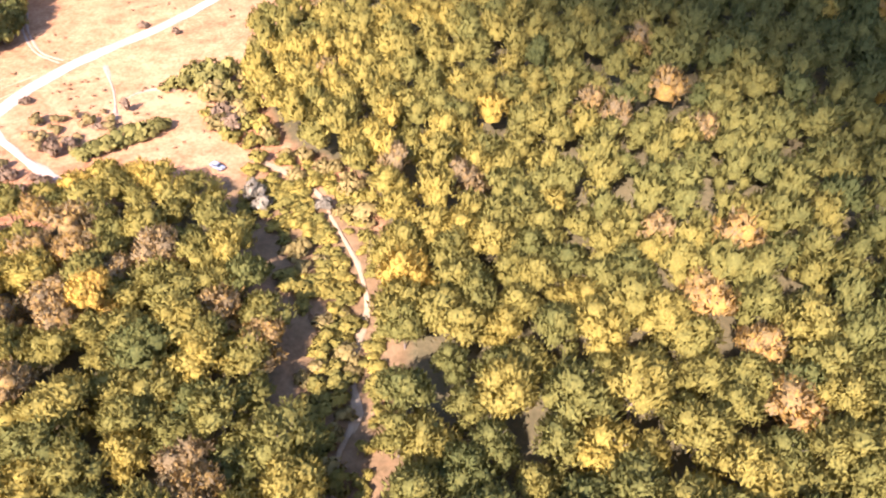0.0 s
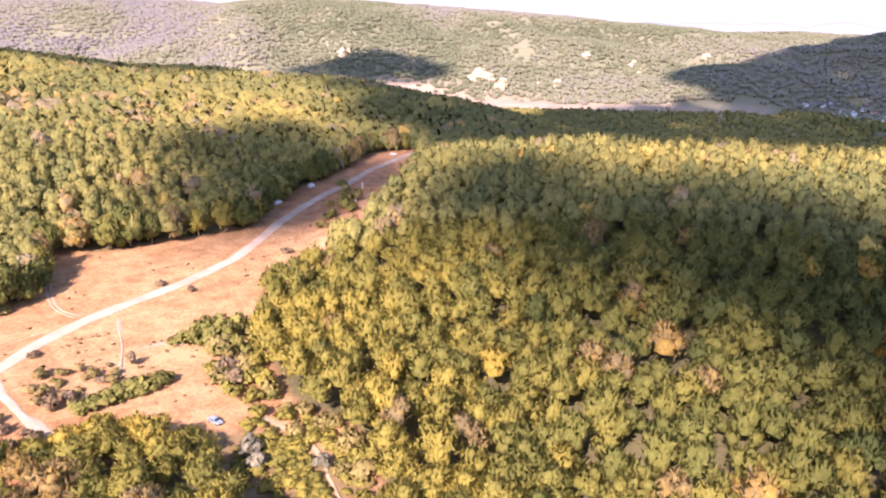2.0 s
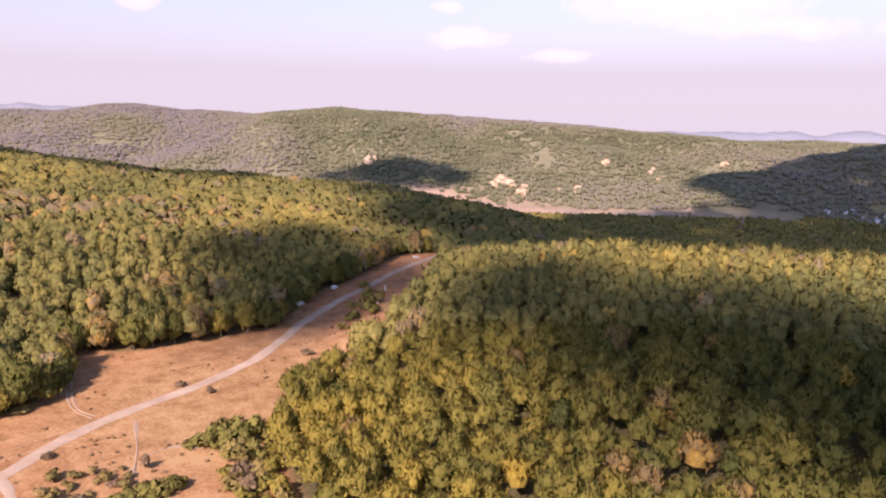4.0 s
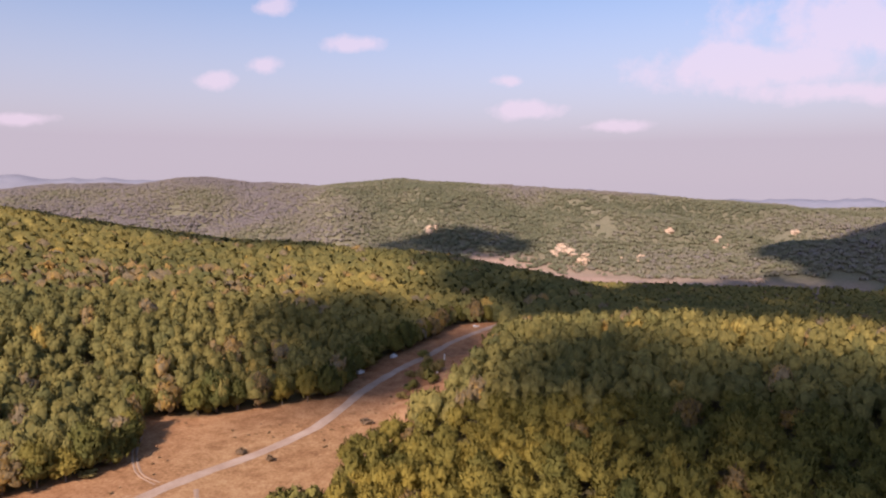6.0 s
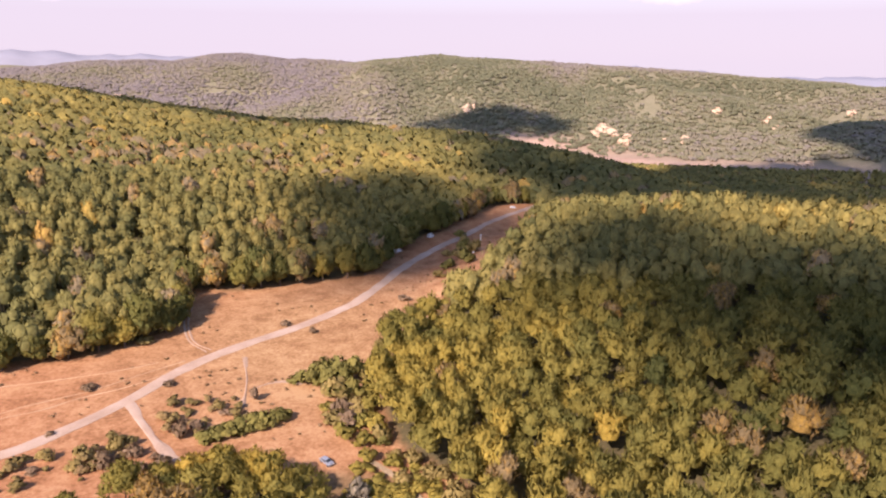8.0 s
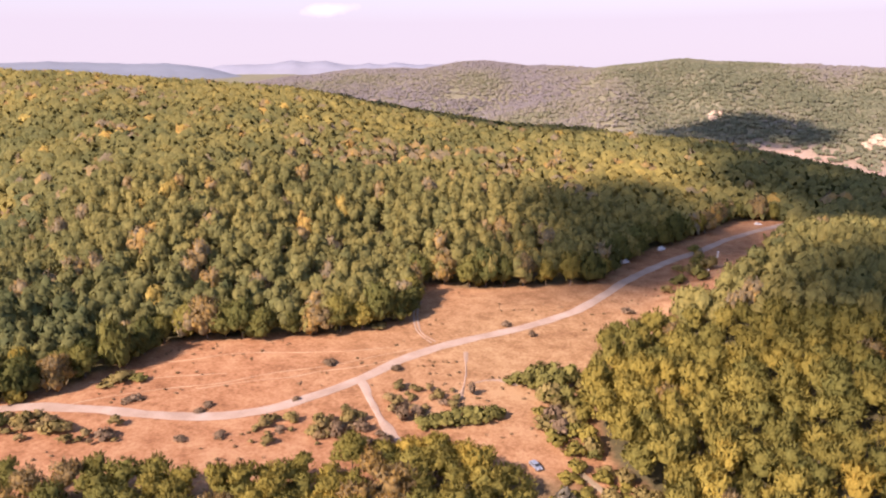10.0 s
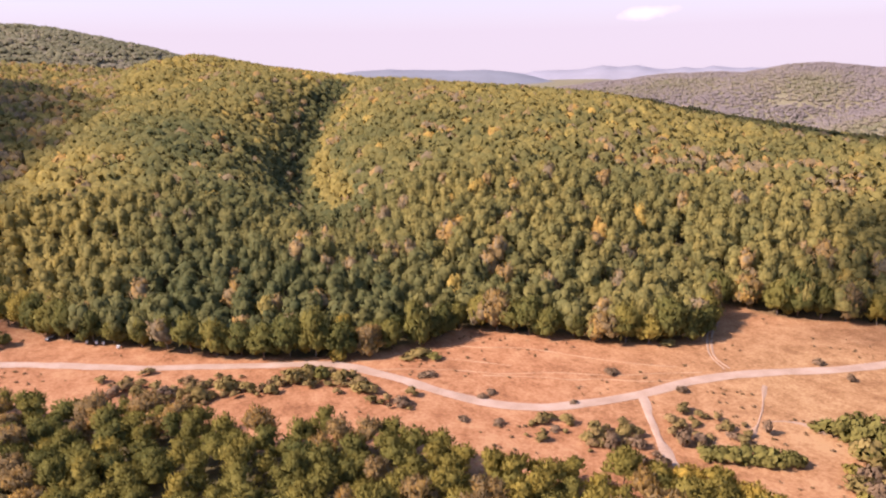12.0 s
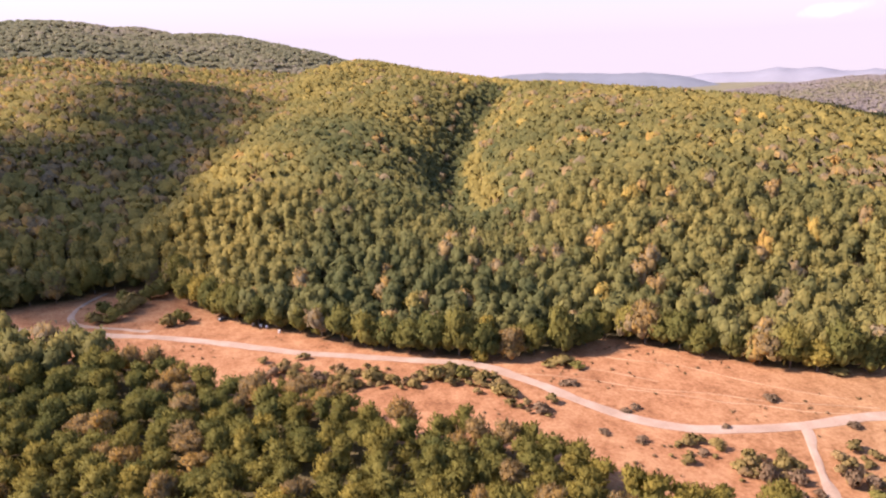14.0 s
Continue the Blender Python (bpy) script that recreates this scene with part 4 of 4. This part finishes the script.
def plant_bushes():
    g = random.Random(11)
    for rows, kinds, grow in ((HEDGE, "green", 1.0), (GROVE, "green", 1.0), (BRUSH, "sage sage brown", 1.05), (SCRUB, "brown", 1.1), (DARK, "green sage", 1.15), (RIM, "olive sage olive", 1.0), ([(-45, 135, 3.4, 6.5), (-42, 131, 3.0, 5.0), (-27, 131, 2.4, 4.0)], "grey", 1.0)):
        for x, y, r, tall in rows:
            if along(SIDE_TRACK, x, y)[0] < r + 1.0:
                continue
            build_bush(g, x, y, r * grow, tall * (0.5 + grow / 2), g.choice(kinds.split()))
    # shrubs crowd the rim of the knoll and the ravine
    for line, kinds, reach, size, gap in ((NEAR_EDGE[1:16], "olive sage olive green", 2.5, (2.2, 4.0), 5.0), ([(-20, 58), (-20, 72), (-20, 86), (-22, 98), (-27, 110), (-34, 122)], "olive olive sage", 4.0, (1.8, 3.2), 3.4)):
        c = curve_points(line, gap)
        for x, y in c[:, :2]:
            for side in (-1, 1) if reach > 3 else (0,):
                r = g.uniform(*size)
                build_bush(g, x + side * g.uniform(1.4, reach) + g.uniform(-1.5, 1.5), y + g.uniform(-1.5, 1.5), r, r * g.uniform(0.8, 1.2) * (1.5 if reach < 3 else 1.0), g.choice(kinds.split()))
    # undergrowth fills the ravine
    q = np.random.default_rng(22)
    c = np.repeat(curve_points(PATH_LINE[1:-1], 3.0)[:, :2], 10, axis=0)
    off = np.where(q.random(len(c)) < 0.62, -q.uniform(2.6, 8.0, len(c)), q.uniform(2.6, 6.0, len(c)))
    x, y = c[:, 0] + off, c[:, 1] + q.normal(size=len(c)) * 2
    n = len(x)
    w = q.uniform(0.8, 2.2, n)
    shapes = [crown_shape(q, 4, 130, 0.19, ICO1, spread=0.6, keep=-0.7, even=0.5) for _ in range(4)]
    build_forest("undergrowth", q, shapes, x, y, w, w * q.uniform(0.8, 1.5, n), q.uniform(0.3, 0.62, n), "olive-green undergrowth filling the ravine")
    # soft yellow-green shrubs cover the bank between the parked car and the wood
    x, y = q.uniform(-50, -16, 420), q.uniform(100, 150, 420)
    keep = (meadow(x, y) > -7) & (along(PATH_LINE, x, y)[0] > 2.6) & (x > -0.62 * (y - 100) - 30) & (wave(x, y, 11, 77) > -0.35)
    x, y = x[keep], y[keep]
    n = len(x)
    w = q.uniform(1.0, 2.5, n)
    build_forest("undergrowth", q, shapes, x, y, w, w * q.uniform(0.6, 1.1, n), q.uniform(0.38, 0.66, n), "low yellow-green shrubs on the sunny bank")
    # a low thicket follows the road
    c = np.concatenate([np.array([cx, cy]) + q.normal(size=(count, 2)) * (sx, sy) for cx, cy, sx, sy, count in
                        ((-217, 52, 7, 8, 55), (-205, 76, 4, 7, 30), (-205, 92, 5, 5, 26), (-190, 96, 5, 4, 24), (-172, 97, 6, 5, 10), (-115, 138, 4.5, 4.5, 26),
                         (-105, 155, 5, 5, 18), (-100, 165, 6, 4, 12), (-235, 36, 7, 5, 16), (-128, 128, 8, 5, 12))])
    x, y = c[:, 0], c[:, 1]
    d, _ = along([p + (0,) for p in ROAD_LINE], x, y)
    free = (d > 4) & (along(SIDE_TRACK, x, y)[0] > 3.4)
    x, y = x[free], y[free]
    n = len(x)
    w = q.uniform(0.8, 2.7, n)
    shapes = [crown_shape(q, 4, 90, 0.22, ICO1, spread=0.6, keep=-0.7, even=0.6) for _ in range(4)]
    build_forest("roadside_scrub", q, shapes, x, y, w, w * q.uniform(0.8, 1.4, n), q.random(n), "low grey-green and brown thicket along the road", THICKET_LEAVES)
    # low tufts of dry scrub strewn over the meadow
    q = np.random.default_rng(21)
    x, y = q.uniform(-380, -20, 5200), q.uniform(-60, 470, 5200)
    d, _ = along([p + (0,) for p in ROAD_LINE], x, y)
    m = meadow(x, y)
    keep = (m > 3) & (d > 4.5) & (wave(x, y, 26, 41) + 0.6 * wave(x, y, 9, 42) > 0.12)
    x, y = x[keep][:1500], y[keep][:1500]
    n = len(x)
    shapes = [crown_shape(q, 3, 22, 0.3, ICO1, keep=-0.3) for _ in range(4)]
    build_forest("dry_scrub", q, shapes, x, y, q.uniform(0.3, 1.0, n), q.uniform(0.3, 0.8, n), q.uniform(0.2, 1, n), "low brown tufts of dry scrub in the meadow", SCRUB_LEAVES)


THICKET_LEAVES = leaf_material("thicket_leaves", None, [(0.0, (0.21, 0.16, 0.058)), (0.45, (0.32, 0.23, 0.088)), (0.75, (0.37, 0.255, 0.112)), (1.0, (0.30, 0.185, 0.095))])
SCRUB_LEAVES = leaf_material("scrub_leaves", None, [(0.0, (0.15, 0.105, 0.045)), (0.6, (0.25, 0.15, 0.074)), (1.0, (0.33, 0.21, 0.112))])
plant_bushes()
build_track("road", PATH_LINE, 1.3, 0.12, "footpath of bare pale earth in the ravine", 0.8, SOIL)
build_track("road", [(-298, -10), (-308, -22), (-318, -36), (-332, -42), (-352, -40), (-372, -30)], 2.6, 0.13, "pale dirt track branching to the side valley", 0.6)
build_track("road", [(-107, 204), (-105, 199), (-100, 190), (-95, 179), (-92, 170), (-91, 166)], 0.8, 0.10, "eroded ditch of bare pale earth and stones", 0.8, EARTH)
build_track("road", [(-80, 188), (-87, 189), (-91, 186), (-94, 181)], 0.9, 0.10, "eroded ditch of bare pale earth and stones", 0.8, EARTH)


# ------------------------------------------------------------------ vehicles, huts, village, rocks
def box(bm, x0, x1, y0, y1, z0, z1, bevel=0.0):
    r = bmesh.ops.create_cube(bm, size=1.0)
    for v in r["verts"]:
        v.co = ((x0 + x1) / 2 + v.co.x * (x1 - x0), (y0 + y1) / 2 + v.co.y * (y1 - y0), (z0 + z1) / 2 + v.co.z * (z1 - z0))
    if bevel:
        e = list({e for v in r["verts"] for e in v.link_edges})
        bmesh.ops.bevel(bm, geom=e, offset=bevel, segments=2, affect="EDGES", profile=0.6)


def loft(bm, outline, half, top_half):
    """A car shell from its side outline of (length, height, 0..1 how far it leans in)."""
    left = [bm.verts.new((y, half + (top_half - half) * k, z)) for y, z, k in outline]
    right = [bm.verts.new((y, -half - (top_half - half) * k, z)) for y, z, k in outline]
    n = len(outline)
    for i in range(n):
        j = (i + 1) % n
        bm.faces.new((left[i], left[j], right[j], right[i]))
    bm.faces.new(left[::-1])
    bm.faces.new(right)
    bmesh.ops.recalc_face_normals(bm, faces=bm.faces)


def wheel(parent, x, y, r=0.33):
    for name, rad, wide, mat in (("tyre", r, 0.22, TYRE), ("rim", r * 0.62, 0.24, RIM_METAL)):
        bm = bmesh.new()
        bmesh.ops.create_cone(bm, cap_ends=True, segments=20, radius1=rad, radius2=rad, depth=wide)
        bmesh.ops.rotate(bm, verts=bm.verts, matrix=Matrix.Rotation(radians(90), 3, "X"))
        bmesh.ops.translate(bm, verts=bm.verts, vec=(x, y, r))
        bmesh.ops.bevel(bm, geom=[e for e in bm.edges if e.calc_face_angle(0) > 1], offset=0.03, segments=1, affect="EDGES")
        if name == "tyre":
            hub = part("wheel", bm, mat, parent)
        else:
            part("rim", bm, mat, hub, "grey metal rim")


TYRE = plain("rubber", (0.03, 0.03, 0.03), 0.9, 0.2, 5.0)
RIM_METAL = plain("wheel_metal", (0.4, 0.4, 0.42), 0.35, 0.1, 5.0, 0.8)
GLASS = plain("dark_glass", (0.03, 0.035, 0.04), 0.12, 0.1, 1.0, bump=0.0)
CAR_WHITE = plain("car_white", (0.78, 0.78, 0.78), 0.3, 0.04, 1.0, bump=0.0)
CAR_DARK = plain("car_dark", (0.03, 0.035, 0.045), 0.3, 0.1, 1.0, bump=0.0)
CAR_BLUE = plain("car_silver_blue", (0.27, 0.285, 0.33), 0.35, 0.05, 1.0, 0.2, 0.0)
LAMP = plain("lamp_glass", (0.7, 0.68, 0.62), 0.2, 0.05, 1.0, bump=0.0)


def build_car(name, x, y, turn, paint, label, van=False):
    root = tagged(new(name), label, "van" if van else "car")
    root.location = (x, y, float(height(x, y)) + 0.02)
    root.rotation_euler = (0, 0, radians(turn))
    bm = bmesh.new()
    if van:
        loft(bm, [(-2.5, 0.35, 0), (-2.5, 1.1, 0), (-2.42, 2.15, 1), (-2.2, 2.3, 1), (1.0, 2.3, 1), (1.35, 2.15, 1), (1.9, 1.25, 0.2), (2.45, 1.05, 0), (2.5, 0.4, 0)], 0.97, 0.84)
        top, front = 2.1, 1.45
    else:
        loft(bm, [(-2.1, 0.35, 0), (-2.15, 0.85, 0), (-1.95, 1.0, 0.1), (-1.45, 1.42, 1), (-0.2, 1.48, 1), (0.35, 1.42, 1), (1.05, 0.98, 0.1), (2.0, 0.85, 0), (2.12, 0.4, 0)], 0.86, 0.66)
        top, front = 1.36, 0.55
    bmesh.ops.bevel(bm, geom=list(bm.edges), offset=0.06, segments=2, affect="EDGES")
    body = part("body", bm, paint, root)
    for sgn in (-1, 1):
        bm = bmesh.new()
        h = 0.90 if van else 0.77
        box(bm, -1.25 if not van else 0.2, front - 0.05, sgn * h - 0.05, sgn * h + 0.05, top - 0.42, top - 0.06, 0.02)
        part("side_window", bm, GLASS, body, "dark tinted side window")
        for px in (-1.3, 1.35):
            wheel(root, px, sgn * 0.8)
        bm = bmesh.new()
        box(bm, 2.02 if not van else 2.40, 2.14 if not van else 2.54, sgn * 0.6 - 0.16, sgn * 0.6 + 0.16, 0.62, 0.80, 0.03)
        part("headlight", bm, LAMP, body, "clear headlight")
    bm = bmesh.new()
    v = [bm.verts.new(p) for p in ((front - 0.1, -0.62, top + 0.02), (front - 0.1, 0.62, top + 0.02), (front + 0.50, 0.70, top - 0.42), (front + 0.50, -0.70, top - 0.42))]
    bm.faces.new(v)
    r = bmesh.ops.extrude_face_region(bm, geom=list(bm.faces))
    bmesh.ops.translate(bm, verts=[e for e in r["geom"] if isinstance(e, bmesh.types.BMVert)], vec=(0.05, 0, 0.06))
    part("windscreen", bm, GLASS, body, "dark sloping windscreen")
    return root


build_car("van", -88, 346, 62, CAR_WHITE, "white van parked on dry grass below the wood", True)
build_car("van", -77, 381, 70, CAR_WHITE, "white van parked beside the gravel road", True)
build_car("car", -57, 147, -35, CAR_BLUE, "silver-blue car parked in the shade of trees")
build_car("car", -302, 20, 120, CAR_DARK, "dark car parked at the edge of the wood")
build_car("car", -37, 478, 15, CAR_WHITE, "white car parked where the road leaves the valley")


def build_hive(x, y, turn):
    """A white box hive on four short legs, with a flat lid."""
    root = tagged(new("beehive"), "small white box hive standing at the wood's edge", "beehive", "hives at the wood's edge")
    root.location = (x, y, float(height(x, y)))
    root.rotation_euler = (0, 0, radians(turn))
    bm = bmesh.new()
    box(bm, -0.5, 0.5, -0.45, 0.45, 0.25, 1.15, 0.02)
    part("hive_body", bm, WHITE, root)
    bm = bmesh.new()
    box(bm, -0.56, 0.56, -0.5, 0.5, 1.15, 1.27, 0.02)
    part("lid", bm, WHITE, root, "flat white lid")
    for sx in (-0.4, 0.4):
        for sy in (-0.36, 0.36):
            bm = bmesh.new()
            box(bm, sx - 0.04, sx + 0.04, sy - 0.04, sy + 0.04, -0.1, 0.25)
            part("leg", bm, BARK, root)


for hx, hy in ((-289, 31), (-285.5, 34), (-283, 36), (-275, 40)):
    build_hive(hx, hy, hx * 7)


def build_house(x, y, turn, long, wide, tall, walls, roof, label, group=""):
    root = tagged(new("house"), label, "house", group)
    root.location = (x, y, float(height(x, y)) - 0.3)
    root.rotation_euler = (0, 0, radians(turn))
    a, b = long / 2, wide / 2
    ridge_z = tall + wide * 0.38
    bm = bmesh.new()
    pts = [(-b, 0), (b, 0), (b, tall), (0, ridge_z - 0.1), (-b, tall)]
    f = [bm.verts.new((-a, p, z)) for p, z in pts]
    k = [bm.verts.new((a, p, z)) for p, z in pts]
    bm.faces.new(f[::-1]), bm.faces.new(k)
    for i in range(5):
        bm.faces.new((f[i], f[(i + 1) % 5], k[(i + 1) % 5], k[i]))
    bmesh.ops.recalc_face_normals(bm, faces=bm.faces)
    wall = part("wall", bm, walls, root)
    for sgn in (-1, 1):
        bm = bmesh.new()
        e = 0.45
        drop = e * 0.76
        quad = [(-a - e, sgn * (b + e), tall - drop + 0.12), (a + e, sgn * (b + e), tall - drop + 0.12), (a + e, 0, ridge_z + 0.12), (-a - e, 0, ridge_z + 0.12)]
        lo = [bm.verts.new(p) for p in quad]
        hi = [bm.verts.new((p[0], p[1], p[2] + 0.18)) for p in quad]
        bm.faces.new(lo), bm.faces.new(hi[::-1])
        for i in range(4):
            bm.faces.new((lo[i], lo[(i + 1) % 4], hi[(i + 1) % 4], hi[i]))
        bmesh.ops.recalc_face_normals(bm, faces=bm.faces)
        part("roof_slope", bm, roof, root)
        for j in (-0.5, 0.5):
            bm = bmesh.new()
            box(bm, a * j - 0.5, a * j + 0.5, sgn * b - 0.05, sgn * b + 0.05, 1.1, 2.3, 0.02)
            part("window", bm, GLASS, wall, "dark glazed window")
    bm = bmesh.new()
    box(bm, -a - 0.05, -a + 0.05, -0.5, 0.5, 0.05, 2.1, 0.02)
    part("door", bm, BARK, wall, "plank door")
    bm = bmesh.new()
    box(bm, a * 0.4 - 0.3, a * 0.4 + 0.3, -0.9, -0.3, ridge_z - 0.9, ridge_z + 0.9, 0.02)
    part("chimney", bm, PLASTER, root, "plastered chimney")
    return root


def build_post(x, y, tall):
    """A pale concrete post on a footing, with a chamfered cap."""
    root = tagged(new("concrete_post"), "weathered pale concrete post standing among dark bushes", "post", "posts beside the road")
    root.location = (x, y, float(height(x, y)))
    bm = bmesh.new()
    box(bm, -0.55, 0.55, -0.55, 0.55, -0.3, 0.35, 0.05)
    part("footing", bm, PLASTER, root)
    bm = bmesh.new()
    box(bm, -0.35, 0.35, -0.35, 0.35, 0.35, tall, 0.04)
    part("shaft", bm, PLASTER, root)
    bm = bmesh.new()
    box(bm, -0.42, 0.42, -0.42, 0.42, tall, tall + 0.22, 0.08)
    part("cap", bm, WHITE, root)


build_post(-46, 340, 4.2)
build_post(-47, 377, 3.2)


def build_village():
    g = random.Random(33)
    for az, r in ((-22.2, 1290), (-24.3, 1304), (-26.6, 1290), (-27.2, 1276), (-28.0, 1285), (-28.6, 1268), (-29.3, 1290), (-29.9, 1262), (-30.5, 1280), (-30.9, 1254), (-31.3, 1272),
                  (-31.8, 1260), (-32.3, 1285), (-32.8, 1262), (-33.4, 1275), (-27.7, 1300), (-29.0, 1310), (-30.2, 1305), (-31.0, 1300), (-31.6, 1292),
                  (-32.5, 1302), (-33.0, 1296), (-25.2, 1315), (-28.3, 1250)):
        x, y = at(-27.3 + (az + 22.2) * 0.55, r * 1.04)
        red = g.random() < 0.35
        build_house(x, y, g.uniform(0, 180), g.uniform(6, 10), g.uniform(5, 7), g.uniform(3, 5), WHITE, ROOF_RED if red else ROOF_GREY,
                    "whitewashed village house with a red roof" if red else "whitewashed village house with a pale sheet roof", "houses of the village")


build_village()


def build_outcrop(az, r, wide, tall, seed, label="bare pale rock face on the wooded mountain"):
    """Jagged pale crags on a hillside, in one mesh."""
    g = np.random.default_rng(seed)
    vs, fs, n = [], [], 0
    cx, cy = at(az, r)
    ux, uy = math.cos(radians(az)), math.sin(radians(az))
    for i in range(max(10, int(wide / 1.6))):
        k = g.uniform(-0.5, 0.5)
        s = tall * g.uniform(0.16, 0.42) * (1.1 - abs(k))
        drop = g.normal() * tall * 0.9 + k * wide * 0.5
        px, py = cx + ux * k * wide - uy * drop, cy + uy * k * wide + ux * drop
        v, f = lumpy(ICO2, g, 0.75)
        v = v * (s * 1.7, s * 1.7, s * 1.0) + (px, py, float(height(px, py)) + s * 0.5)
        vs.append(v)
        fs.append(f + n)
        n += len(v)
    me = ready_mesh("rock_outcrop", np.concatenate(vs), np.concatenate(fs), 3, shade=False)
    me.materials.append(ROCK)
    return tagged(new("rock_outcrop", me), label, "rock", kind="stuff")


for i, (az, r, w, h) in enumerate(((-2.4, 1484, 34, 15), (-3.3, 1468, 30, 15), (-4.5, 1424, 30, 13), (8.4, 1630, 24, 12), (7.9, 1640, 14, 9), (-11.1, 1644, 12, 14), (-14.7, 1640, 22, 10),
                                   (-15.4, 1590, 20, 12), (-9.0, 1458, 18, 11), (-20.0, 1860, 16, 10), (-7.4, 1450, 10, 8), (-17.6, 1275, 26, 9), (35.7, 2210, 60, 14))):
    build_outcrop(az, r, w, h, 60 + i)
build_track("water", [at(3, 1370), at(0.3, 1290), at(-1.6, 1258), at(-3.5, 1225), at(-6.2, 1192), at(-9, 1180)], 11, 0.6, "pale shallow stream over white gravel", 4.0)
build_track("field", [at(49, 3900), at(46, 3850), at(43.5, 3800), at(41, 3900)], 420, 2.0, "pale stubble field on the plain beyond the hills", 40.0, PATH)
